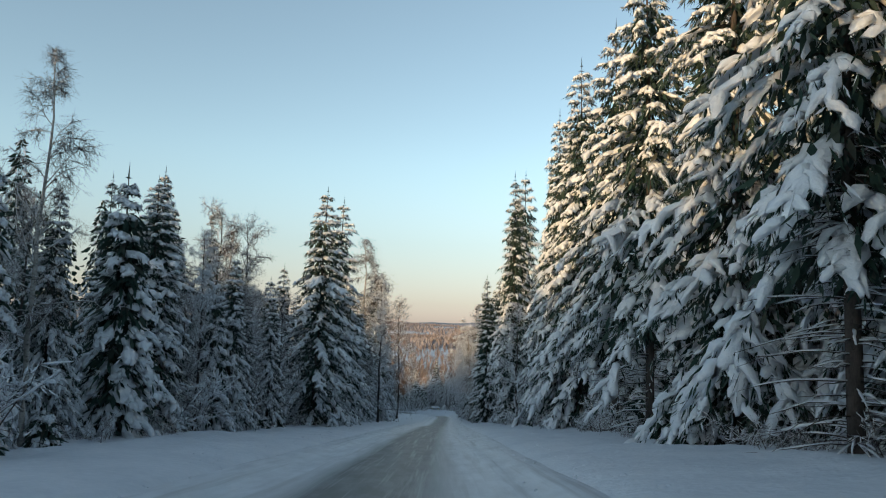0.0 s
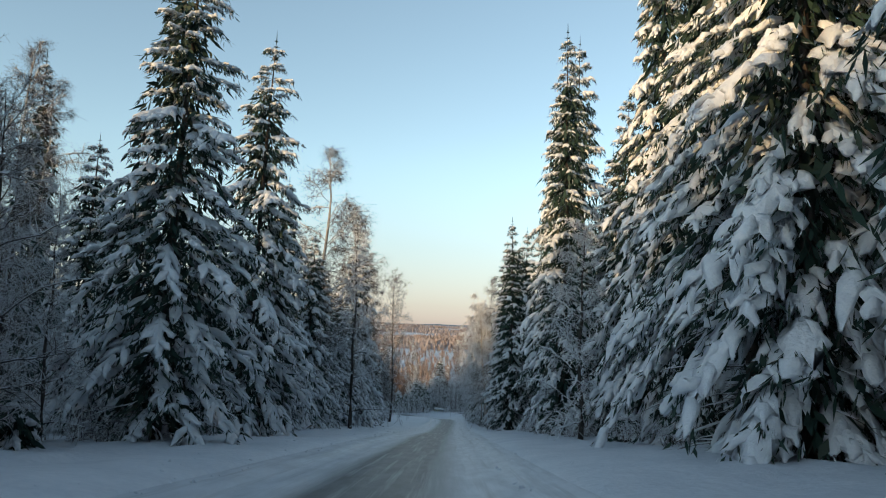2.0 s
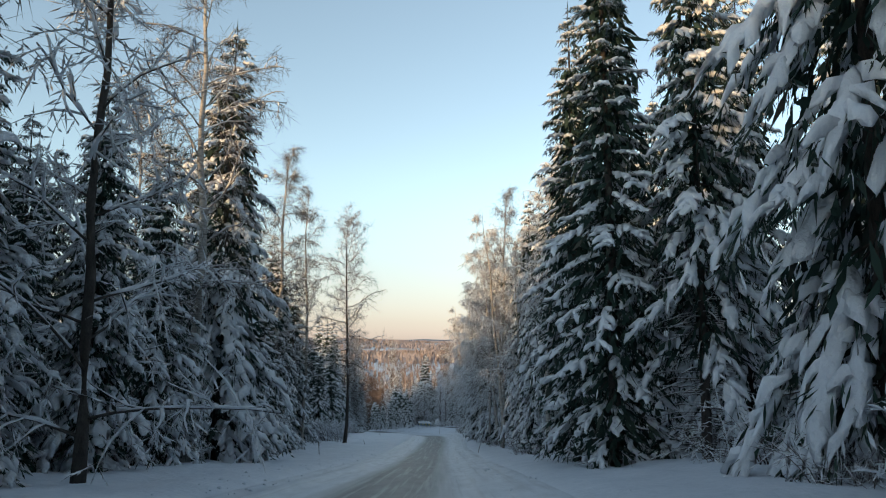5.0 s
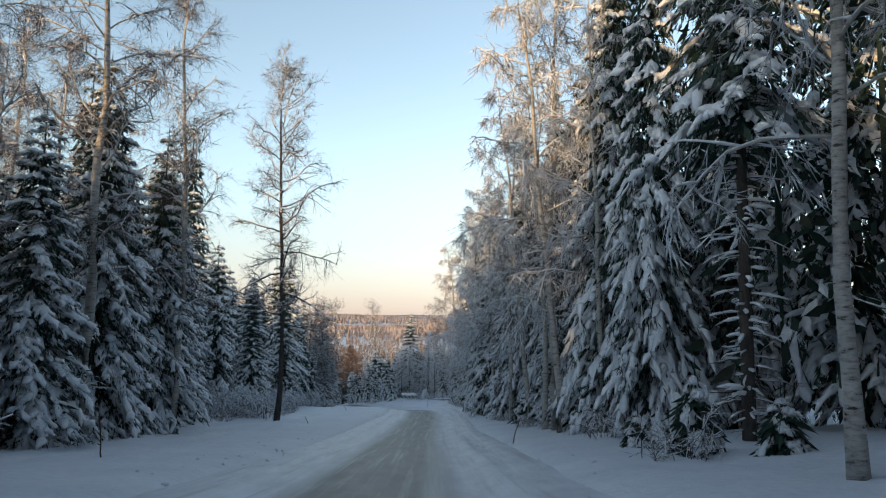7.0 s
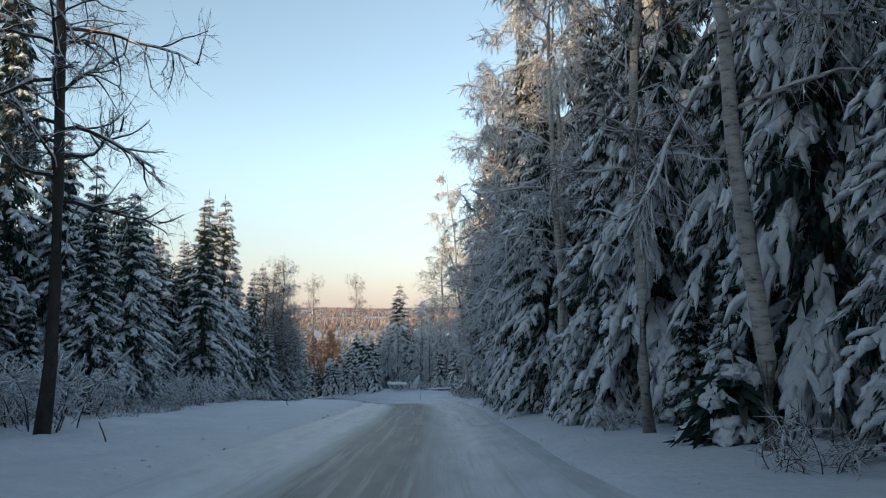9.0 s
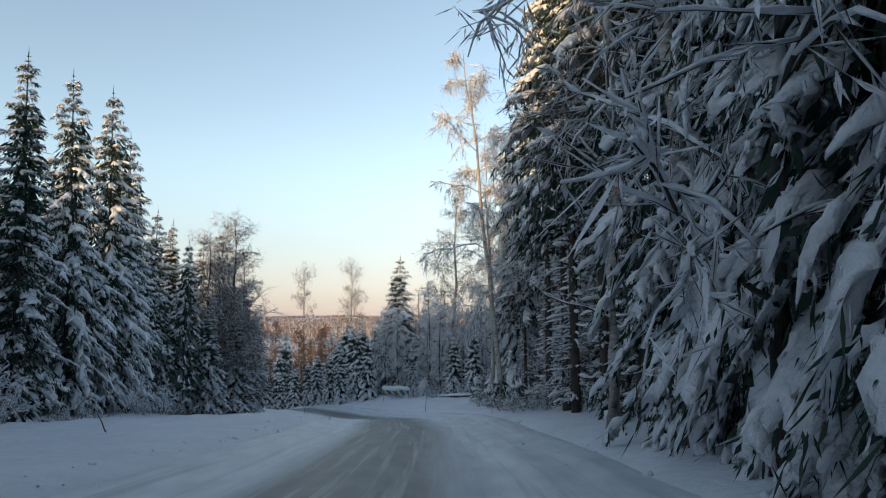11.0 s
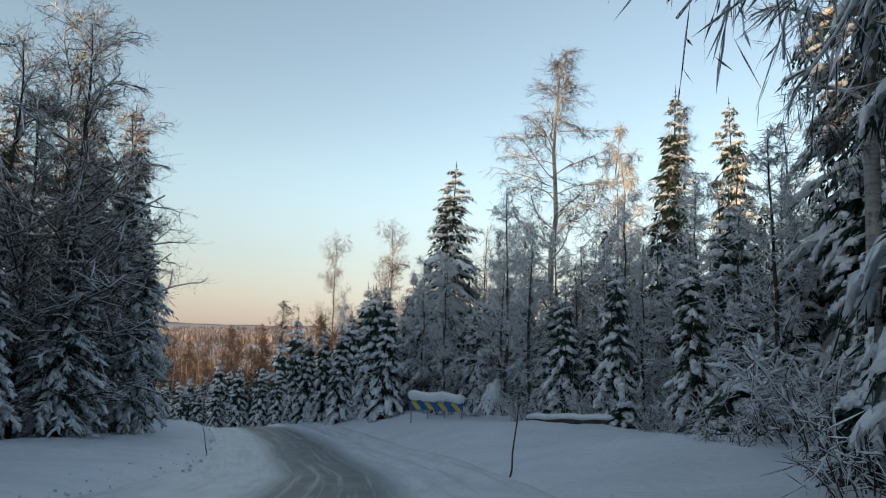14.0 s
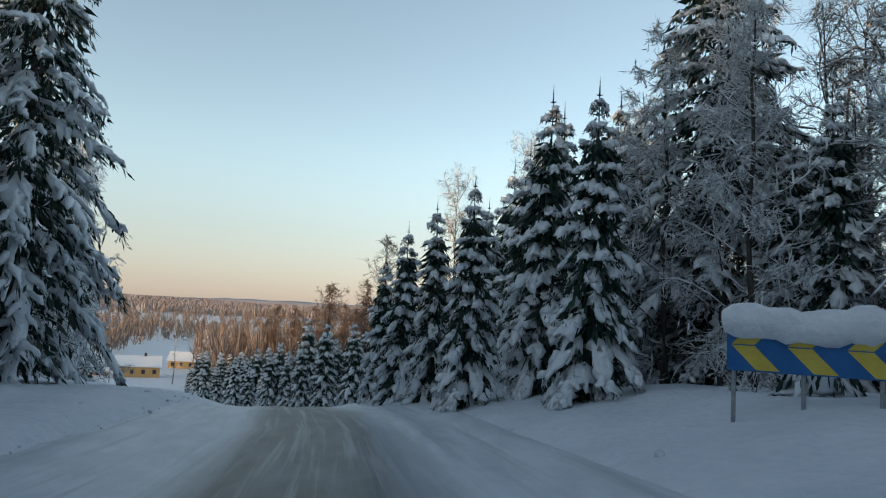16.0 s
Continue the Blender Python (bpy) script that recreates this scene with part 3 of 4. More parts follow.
def thicket(name, label, H, seed, stems, width, snowy=1.0, arch=0.6, subs=9):
    """Many-stemmed leafless brush, bent by snow."""
    rng = np.random.RandomState(seed)
    root = tagged(new(name), label, "bush", "verge brush")
    wood, snow = Shape(), Shape()
    hb, ht = [], []
    for i in range(stems):
        az = rng.rand() * 6.283
        r = width * 0.4 * rng.rand() ** 0.5
        p = np.array((math.cos(az) * r, math.sin(az) * r, -0.15))
        lean = 0.1 + 0.4 * rng.rand()
        d = (math.cos(az) * lean, math.sin(az) * lean, 1)
        L = H * (0.5 + 0.55 * rng.rand())
        line, end = branch_line(p, d, L, 8, rng, 0.12, -0.03 - 0.2 * arch * rng.rand())
        wood.tube(line, np.linspace(0.006 + 0.005 * H, 0.004, 8), 4)
        if rng.rand() < 0.8:
            snow.tube(line[2:] + (0, 0, 0.012), np.linspace(0.012, 0.022, 6) * snowy * (0.4 + rng.rand(6)), 4, 1.0, 0.8, 0.15, rng)
        for j in range(subs):
            k = 1.5 + 5.4 * rng.rand()
            pp = line[int(k)] + (line[int(k) + 1] - line[int(k)]) * (k % 1)
            dd = end * 0.4 + rng.normal(0, 0.6, 3) + (0, 0, 0.1)
            sub, e2 = branch_line(pp, dd / np.linalg.norm(dd), L * (0.12 + 0.2 * rng.rand()), 4, rng, 0.2, -0.14 * arch)
            wood.spikes(sub[:-1], sub[1:], 0.007, rng)
            if rng.rand() < 0.75:
                snow.tube(sub + (0, 0, 0.012), np.array((0.008, 0.022, 0.028, 0.010)) * snowy * (0.4 + 1.1 * rng.rand(4)), 4, 1.0, 0.75, 0.2, rng)
            b3 = sub[rng.randint(0, 4, 6)]
            hb.append(b3)
            ht.append(b3 + rng.normal(0, 0.16, (6, 3)) + e2 * 0.12)
    hb, ht = np.concatenate(hb), np.concatenate(ht)
    wood.kites(hb, ht, 0.006, rng)
    snow.kites(hb[::2] + (0, 0, 0.015), ht[::2] + (0, 0, 0.01), 0.02 * snowy, rng)
    wood.object("brushwood", TWIG, root, "", "stuff")
    snow.object("snow_load", SNOW, root, "clumps of snow on the twigs", "stuff")
    return root


# ---- kinds of tree ----
FULL = [
    spruce("spruce", "tall spruce with boughs bowed under thick snow", 20, 3.5, 11, 144, 84, 0.05, 34, 1.15, 0.95, 0.66),
    spruce("spruce", "tall dense spruce heavily laden with snow", 20, 3.2, 12, 150, 80, 0.04, 20, 1.45, 1.1, 0.64),
    spruce("spruce", "tall spruce with snowy dead sticks below its crown", 20, 3.7, 13, 120, 90, 0.22, 170, 1.3, 1.05, 0.66),
    spruce("spruce", "narrow spruce with short snow-covered boughs", 20, 2.3, 14, 144, 66, 0.04, 20, 1.0, 0.8, 0.68),
    spruce("spruce", "tall spruce with a long bare trunk and snowy dead limbs", 20, 3.4, 15, 100, 86, 0.40, 240, 1.25, 1.0, 0.66, 1.0),
]
YOUNG = [
    spruce("young_spruce", "young spruce with every bough wrapped in snow", 9, 1.75, 21, 84, 26, 0.03, 0, 1.9, 0.9, 0.66, fingers=5, powder=2),
    spruce("young_spruce", "young spruce with hanging snow-covered boughs", 9, 1.5, 22, 84, 26, 0.03, 0, 1.9, 1.1, 0.64, fingers=5, powder=2),
]
SHRUB = spruce("young_spruce", "small bent spruce weighed down by lumps of snow", 1.6, 0.75, 23, 26, 12, 0.05, 0, 2.0, 1.3, 0.6, fingers=4, powder=2)
BARE = [
    bare_tree("birch", "leafless birch with pale bark and snowy limbs", "birch tree", 20, 41, BIRCH, 24, 0.20, 0.30, snowy=1.4, weep=0.4, subs=9, twigs=5, hair=3, limb=0.28, taper=0.6, frost=0.014, crook=0.22),
    bare_tree("birch", "tall slender birch with drooping snowy twigs", "birch tree", 20, 42, BIRCH, 32, 0.15, 0.26, snowy=0.6, weep=0.25, up=1.1, subs=8, twigs=7, hair=6, frost=0.011, dome=0.7, crook=0.2),
    bare_tree("birch", "bushy bare birch with snow on every twig", "birch tree", 18, 43, GREYBARK, 30, 0.22, 0.05, snowy=1.6, weep=0.2, up=0.85, subs=9, twigs=4, hair=3, frost=0.02),
    bare_tree("birch", "broad bushy bare tree with crooked dark limbs", "birch tree", 16, 46, GREYBARK, 36, 0.27, 0.08, snowy=0.79, weep=0.05, up=0.95, subs=9, twigs=6, hair=4, limb=0.4, taper=0.4, frost=0.012, crook=0.2),
]
LEANER = bare_tree("birch", "birch leaning out with long drooping limbs", "birch tree", 18, 47, BIRCH, 20, 0.25, 0.28, snowy=1.2, weep=0.4, lean=(-1.2, -0.2), subs=10, twigs=6, hair=4, limb=0.28, frost=0.010, crook=0.24)
SCRUB = bare_tree("birch", "bare birch deeper in the forest", "birch tree", 17, 44, GREYBARK, 18, 0.24, 0.1, snowy=0.9, weep=0.1, up=0.95, subs=5, twigs=3, hair=5)
ASPEN = bare_tree("aspen", "tall dark leafless aspen with crooked spreading limbs", "aspen tree", 24, 51, GREYBARK, 48, 0.165, 0.26, 0.0070, 0.75, hair=4, weep=0.10, up=0.62, subs=10, twigs=7, limb=0.40, frost=0.008, dome=1.0, crook=0.24)
COPSE = bare_tree("birch", "sunlit brown birch without snow in a copse", "birch tree", 17, 49, WARMBARK, 26, 0.20, 0.08, snowy=0.0, weep=0.05, up=1.15, subs=6, twigs=4, hair=7, frost=0.09, dome=0.8, fine_bark=WARMBARK)
BRUSH = [
    thicket("brush", "bent leafless brush loaded with snow", 3.0, 61, 20, 2.6, 1.2),
    thicket("brush", "low snowy twigs at the forest edge", 1.3, 62, 14, 2.0, 0.6, subs=6),
]
STOCK = FULL + YOUNG + BARE + BRUSH + [ASPEN, SCRUB, LEANER, SHRUB, COPSE]
HEIGHT = {id(o): h for o, h in zip(STOCK, (20, 20, 20, 20, 20, 9, 9, 20, 20, 18, 16, 3.0, 1.3, 24, 17, 18, 1.6, 17))}
PLACED, MASS = [], []


def plant(kind, x, y, h, turn=None, sink=0.05, wide=1.0):
    """A tree of that kind, h metres high, with its foot on the ground at x, y."""
    k = h / HEIGHT[id(kind)]
    turn = random.uniform(0, 360) if turn is None else turn
    m = pose(x, y, ground_z(x, y) - sink, 0, 0, turn)
    made = copy_thing(kind, m)
    made.scale = (k * wide, k * wide, k)
    PLACED.append((x, y))
    return made


random.seed(5)
# along the uphill stretch, on the side of the oncoming lane
plant(BARE[1], -11.0, 19.5, 11.0)
plant(FULL[1], -11.0, 27.5, 9.6, wide=1.4)
plant(YOUNG[1], -10.4, 23.6, 8.4, wide=1.2)
plant(FULL[0], -12.6, 31.5, 11.0, wide=1.2)
plant(BARE[2], -10.0, 30.2, 8.4)
plant(BARE[3], -11.6, 42.2, 11.8)
plant(FULL[0], -9.0, 52.5, 17.0, 40, wide=1.25)
plant(FULL[1], -13.4, 60.3, 13.0)
plant(FULL[3], -21.2, 65.5, 18.8)
plant(FULL[3], -22.5, 59.0, 16.5)
plant(FULL[3], -16.0, 42.6, 12.8, wide=1.2)
plant(FULL[0], -15.5, 39.0, 13.6)
plant(BARE[3], -15.2, 48.0, 14.2)
plant(BARE[1], -19.0, 62.0, 16.0)
plant(BARE[1], -17.0, 57.0, 15.0)
plant(BARE[2], -12.4, 47.4, 9.0)
plant(BARE[2], -13.2, 51.0, 9.5)
plant(BARE[2], -11.8, 43.5, 8.5)
plant(FULL[1], -13.5, 56.0, 11.0, wide=1.2)
plant(FULL[0], -9.6, 65.0, 20.0, 10, wide=1.12)
plant(FULL[1], -10.4, 74.4, 15.5)
plant(FULL[1], -9.4, 79.5, 13.5, wide=1.15)
plant(BARE[1], -9.0, 81.0, 20.5, 200, wide=1.35)
plant(BARE[1], -9.2, 100.2, 22.0, wide=1.3)
plant(FULL[0], -10.0, 86.5, 12.5, wide=1.2)
plant(FULL[1], -9.6, 93.0, 11.5, wide=1.2)
plant(FULL[0], -9.8, 98.0, 12.0, wide=1.2)
plant(BARE[2], -7.4, 88.0, 17.5)
plant(FULL[1], -9.8, 106.0, 21.0, wide=1.15)
plant(BARE[1], -10.6, 133.2, 22.0)
plant(BARE[1], -13.0, 121.0, 20.0)
plant(BARE[1], -11.3, 126.3, 22.8, wide=1.2)
plant(FULL[3], -18.6, 140.8, 21.0)
plant(FULL[0], -11.8, 134.0, 14.0, wide=1.1)
plant(FULL[1], -13.4, 139.0, 14.8, wide=1.15)
plant(FULL[0], -14.5, 144.0, 14.2, wide=1.15)
plant(FULL[1], -16.0, 151.0, 13.0, wide=1.1)
plant(FULL[1], -12.0, 128.5, 15.0, wide=1.1)
plant(FULL[0], -11.4, 115.5, 15.0, wide=1.1)
plant(ASPEN, -8.7, 147.2, 24.0, 30)
# along the side of the own lane
plant(FULL[1], 9.0, 9.0, 20.0)
plant(FULL[2], 8.8, 15.5, 21.0)
plant(FULL[0], 9.2, 22.5, 22.0)
plant(FULL[1], 13.6, 19.0, 22.0)
plant(FULL[0], 14.0, 27.0, 22.0)
plant(FULL[1], 13.6, 34.0, 22.5)
plant(FULL[0], 14.2, 42.0, 23.0)
plant(FULL[1], 13.8, 51.0, 24.0)
plant(FULL[0], 13.6, 60.0, 24.0)
plant(FULL[2], 8.9, 31.0, 22.0)
plant(FULL[2], 9.2, 38.5, 22.0)
plant(FULL[1], 9.0, 47.0, 24.0)
plant(FULL[0], 9.4, 55.0, 23.0)
plant(FULL[1], 10.0, 62.5, 27.0, wide=0.8)
plant(FULL[3], 7.2, 73.0, 25.0)
plant(BARE[2], 6.8, 65.2, 11.0, wide=1.4)
plant(FULL[2], 8.6, 78.0, 27.0, wide=0.8)
plant(FULL[3], 5.9, 94.1, 18.8, wide=1.2)
plant(FULL[3], 5.8, 99.5, 18.0, wide=1.2)
plant(BARE[0], 6.3, 109.7, 16.0)
plant(FULL[0], 8.4, 84.5, 26.5, wide=0.75)
plant(FULL[4], 8.0, 103.0, 20.0)
plant(FULL[0], 15.0, 96.0, 20.0)
plant(FULL[1], 12.4, 99.5, 19.0)
plant(FULL[0], 16.5, 110.0, 20.0)
plant(FULL[1], 17.0, 118.0, 21.0)
plant(FULL[4], 8.0, 110.0, 20.0)
plant(FULL[4], 8.6, 118.0, 20.0)
plant(FULL[1], 13.5, 114.0, 21.0)
plant(FULL[0], 14.0, 122.0, 21.0)
plant(FULL[1], 13.0, 106.0, 21.0)
plant(LEANER, 5.6, 127.0, 18.0, 0)
plant(BARE[0], 6.5, 124.8, 16.0)
plant(BARE[1], 5.9, 129.4, 20.5)
plant(BARE[0], 6.0, 132.5, 17.0)
plant(LEANER, 6.1, 138.4, 18.0, 10)
plant(BARE[1], 5.9, 143.2, 18.0)
plant(FULL[1], 8.6, 136.6, 18.0, wide=0.75)
plant(FULL[0], 8.6, 133.0, 18.0, wide=0.75)
plant(FULL[1], 7.3, 146.5, 19.0, wide=0.8)
plant(FULL[0], 8.4, 143.4, 18.0, wide=0.75)
plant(FULL[1], 8.2, 150.6, 18.0, wide=0.8)
plant(YOUNG[0], 7.0, 143.4, 3.4, wide=1.4)
plant(FULL[1], 7.6, 155.0, 18.0, wide=0.8)
plant(BARE[0], 5.8, 152.0, 17.0)
plant(BARE[0], 5.2, 157.0, 18.0, wide=1.2)
plant(BARE[2], 5.0, 160.5, 15.5, wide=1.1)
plant(BARE[0], 5.3, 164.0, 17.0, wide=1.2)
plant(FULL[1], 5.8, 161.8, 16.0, wide=0.75)
plant(FULL[4], 7.6, 166.0, 19.0)
plant(FULL[4], 6.8, 175.0, 18.0)
plant(FULL[4], 8.0, 183.0, 18.0)
plant(LEANER, 5.7, 195.2, 21.0, 5)
plant(BARE[0], 5.5, 198.2, 17.5, 25)
plant(BARE[1], 6.9, 202.5, 18.5)
plant(BARE[0], 5.4, 150.0, 17.0)
plant(FULL[0], 5.6, 157.0, 16.5, wide=0.75)
plant(BARE[1], 5.2, 168.0, 19.0)
plant(FULL[1], 6.2, 147.5, 11.0)
plant(FULL[0], 5.7, 153.8, 12.5)
plant(FULL[1], 5.5, 159.5, 12.0)
plant(FULL[0], 5.8, 164.5, 12.5)
plant(FULL[4], 6.6, 170.5, 19.0)
plant(SCRUB, 7.4, 173.6, 16.0)
plant(FULL[4], 6.4, 177.4, 19.0, 100)
plant(BARE[2], 7.6, 179.5, 9.0)
plant(FULL[4], 7.0, 186.0, 20.0, 200)
plant(BARE[2], 8.2, 190.0, 8.0)
plant(FULL[1], 7.4, 199.6, 19.0, wide=0.9)
plant(FULL[1], 7.8, 128.5, 19.0, wide=0.85)
plant(FULL[1], 7.7, 122.4, 18.0, wide=0.75)
plant(FULL[1], 7.4, 125.2, 18.5, wide=0.8)
plant(FULL[1], 8.0, 140.0, 19.0, wide=0.75)
plant(FULL[4], 9.0, 188.5, 18.0)
plant(FULL[4], 8.6, 193.5, 18.0)
plant(FULL[4], 9.8, 199.0, 19.0)
plant(FULL[4], 11.6, 205.0, 18.0)
plant(FULL[4], 6.6, 180.0, 18.0)
plant(BARE[3], -17.4, 216.5, 15.0, wide=1.12)
plant(BARE[3], -16.4, 216.6, 13.0, wide=1.05)
plant(FULL[3], 11.0, 231.4, 18.2, wide=1.2)
plant(FULL[0], 15.2, 233.6, 18.3)
plant(BARE[0], 8.8, 233.0, 15.5)
plant(BARE[1], 11.8, 233.0, 17.5)
# round the bend
plant(FULL[0], -1.7, 236.0, 15.4, 15, wide=1.35)
plant(YOUNG[0], -22.3, 277.6, 15.0)
plant(YOUNG[0], -34.4, 284.7, 11.0)
plant(YOUNG[1], -21.8, 269.5, 11.0)
plant(YOUNG[0], -8.8, 248.0, 10.5)
plant(YOUNG[0], -4.7, 231.3, 6.6)
plant(YOUNG[1], -6.0, 234.2, 7.6)
plant(YOUNG[0], -7.8, 233.6, 5.6)
plant(YOUNG[1], -9.4, 236.4, 5.8)
plant(YOUNG[0], -11.2, 239.4, 6.0)
plant(YOUNG[1], -12.8, 242.0, 5.6)
plant(YOUNG[0], -4.2, 239.0, 9.0)
plant(YOUNG[0], -7.4, 242.0, 8.6)
plant(BARE[3], -12.0, 283.0, 27.0, wide=0.75)
plant(BARE[3], -23.5, 303.0, 31.0, wide=0.7)
plant(BARE[3], -9.0, 262.0, 17.0)
plant(BARE[3], 1.6, 238.0, 11.5)
plant(BARE[3], 3.4, 240.0, 12.5)
plant(SCRUB, 0.4, 241.0, 13.0)
plant(SCRUB, 4.8, 238.0, 12.0)
plant(BARE[1], 4.9, 236.2, 22.6, wide=1.5)
plant(BARE[0], 9.2, 240.0, 20.0)
plant(BARE[3], -15.6, 218.1, 16.8, wide=1.12)
plant(BARE[3], -16.0, 218.8, 13.0, 30, wide=1.1)
plant(BARE[3], -15.8, 222.4, 14.5)
plant(BARE[3], -16.6, 219.2, 16.0, wide=1.12)
plant(FULL[1], -15.4, 221.5, 12.0)
plant(FULL[1], -18.6, 215.0, 14.5)
plant(FULL[0], -20.6, 212.6, 16.5)
plant(FULL[1], -16.4, 214.2, 9.0, wide=1.3)
plant(FULL[0], -14.9, 217.2, 8.5, wide=1.4)
plant(FULL[1], -14.4, 221.8, 9.0, wide=1.2)
plant(FULL[2], -17.0, 221.5, 14.0)
plant(FULL[3], -21.6, 219.8, 17.4)
plant(FULL[0], -21.5, 209.8, 21.5)
plant(FULL[3], -20.9, 166.9, 26.6)
plant(FULL[0], -17.2, 192.0, 18.0)
plant(FULL[0], -17.0, 196.2, 19.0)
plant(FULL[3], -15.3, 183.9, 15.5, wide=1.3)
plant(FULL[1], -18.5, 168.0, 15.5, wide=1.2)
plant(FULL[0], -16.2, 172.0, 13.0, wide=1.2)
plant(FULL[0], -21.0, 182.0, 15.5, wide=1.2)
plant(FULL[3], -13.6, 161.0, 11.5, wide=1.3)
plant(FULL[0], -17.5, 177.0, 13.5, wide=1.3)
plant(FULL[0], 11.6, 211.0, 19.0)
plant(FULL[3], -22.0, 220.0, 17.0)
plant(FULL[0], -21.0, 233.0, 19.0)


def edge(y, right):
    """How far from the road's middle the forest begins."""
    if right:
        return float(np.interp(y, (-60, 60, 90, 110, 140, 190, 203, 213, 234, 280), (10, 9.6, 8.2, 7.4, 6.6, 6.0, 9, 11.5, 6.6, 9.4)))
    return -float(np.interp(y, (-60, 60, 100, 130, 150, 160, 185, 208, 218, 240, 300), (10, 9.2, 10.5, 12.5, 16, 18, 22, 17, 10.5, 9, 9)))


def fill(side, y0, y1, d0, d1, count, gap, *choices, wide=1.0):
    """Scatters trees behind the forest's edge; choices are (kind, lowest, highest)."""
    made = 0
    for _ in range(count * 15):
        if made >= count:
            break
        y = random.uniform(y0, y1)
        d = random.uniform(d0, d1)
        off = edge(y, True) + d if side > 0 else edge(y, False) - d
        slope = (float(np.interp(y + 2, AXIS_Y, AXIS_X)) - float(np.interp(y - 2, AXIS_Y, AXIS_X))) / 4
        k = math.hypot(1, slope)
        x, yy = float(np.interp(y, AXIS_Y, AXIS_X)) + off / k, y - off * slope / k
        if any((x - a0) ** 2 + (yy - b0) ** 2 < gap * gap for a0, b0 in PLACED):
            continue
        kind, low, high = random.choice(choices)
        if kind is None:
            MASS.append((x, yy, random.uniform(low, high), random.uniform(1.0, wide)))
            PLACED.append((x, yy))
            made += 1
            continue
        plant(kind, x, yy, random.uniform(low, high), wide=random.uniform(1.0, wide))
        made += 1


BIG = [(k, 16, 21) for k in FULL[:3]]
MID = [(k, 10, 13) for k in FULL[:2] + FULL[3:]]
RIGHT = [(k, 12, 16) for k in FULL]
BIRCHES = [(BARE[0], 13, 18), (BARE[1], 15, 20), (BARE[2], 11, 16)]
LOW_BRUSH, BUSH = (BRUSH[1], 0.7, 1.4), (BRUSH[0], 2, 3.6)
BACK = [(None, 14, 19), (None, 15, 20)]
# the forest's edge
fill(-1, 16, 48, -0.4, 1.6, 16, 1.5, (YOUNG[0], 5, 7), (YOUNG[1], 5, 8), (BARE[2], 5.5, 8), (BARE[3], 6, 8), (FULL[1], 6, 9))
fill(-1, 8, 50, -0.5, 4, 20, 2.0, (BARE[2], 7, 10), (BARE[3], 7, 10), (YOUNG[1], 6, 9), (FULL[3], 7, 10))
fill(-1, 55, 145, 0, 4, 20, 2.6, *MID, *BIRCHES)
fill(-1, 110, 150, -0.6, 1.6, 14, 1.9, (FULL[0], 8, 12), (FULL[1], 9, 13), (FULL[3], 9, 13), wide=1.4)
fill(-1, 60, 104, -0.3, 2.5, 8, 2.0, (FULL[0], 8, 12), (FULL[3], 9, 12), wide=1.3)
fill(-1, 106, 152, 0, 6, 20, 2.1, *MID, *MID, (BARE[0], 17, 21), (BARE[1], 18, 22))
fill(-1, 145, 215, 0, 4, 34, 2.0, (FULL[0], 12, 16), (FULL[1], 12, 17), (YOUNG[0], 5, 8), (FULL[0], 7, 10), wide=1.4)
fill(-1, 145, 215, 3, 9, 30, 2.0, (FULL[1], 12, 15), (None, 12, 15), wide=1.5)
fill(-1, 215, 300, 0, 5, 14, 2.6, *BIG, (BARE[2], 12, 16))
fill(1, 0, 125, 0, 5, 18, 2.6, *BIG)
fill(1, 125, 200, 0.5, 5, 22, 2.3, *RIGHT, *RIGHT, *BIRCHES)
fill(1, 126, 182, -0.2, 2.5, 30, 1.3, (YOUNG[0], 3.5, 6), (YOUNG[1], 4, 7), (FULL[0], 6, 10), (FULL[1], 6, 9), wide=1.3)
fill(1, 207, 246, 1.0, 6.5, 30, 1.6, (BARE[2], 6.5, 10), (BARE[2], 8, 12), (SCRUB, 7, 10), wide=1.3)
fill(1, 203, 219, 0.6, 3.0, 12, 1.5, BUSH, (YOUNG[0], 4, 6), (YOUNG[1], 5, 7), wide=1.3)
fill(1, 217, 240, 2.6, 5.0, 16, 1.4, (BARE[3], 6, 9), (YOUNG[0], 4, 6), (YOUNG[1], 5, 7), wide=1.4)
fill(1, 203, 250, 3, 7, 40, 1.4, (YOUNG[0], 6, 8), (YOUNG[1], 6, 9), (SCRUB, 8, 11), wide=1.7)
fill(1, 203, 250, 5, 14, 44, 1.7, (None, 7, 10), (None, 7, 10), (SCRUB, 9, 13), wide=1.6)
fill(1, 232, 330, 0, 8, 70, 1.7, (YOUNG[0], 6.5, 10), (YOUNG[1], 6.5, 10.5))
fill(1, 262, 345, 5, 34, 64, 2.2, (COPSE, 12, 17), (COPSE, 14, 20), wide=1.3)
fill(1, 245, 400, 5, 40, 46, 3.0, (SCRUB, 10, 16), (SCRUB, 10, 16), (None, 9, 14))
fill(-1, 148, 216, 0.5, 9, 44, 1.7, (None, 9, 13), (None, 9, 13), (FULL[3], 10, 13), wide=1.9)
fill(1, 140, 206, 4, 11, 34, 1.8, (None, 9, 13), (None, 9, 13), wide=1.9)
# brush along the verge
fill(-1, 8, 150, -1.2, 0.5, 26, 1.2, BUSH, LOW_BRUSH, LOW_BRUSH)
fill(-1, 145, 204, -7, 1, 56, 1.2, LOW_BRUSH, LOW_BRUSH, BUSH)
fill(1, 8, 235, -1.2, 0.5, 44, 1.1, (BRUSH[0], 1.2, 2.2), LOW_BRUSH, LOW_BRUSH, LOW_BRUSH)
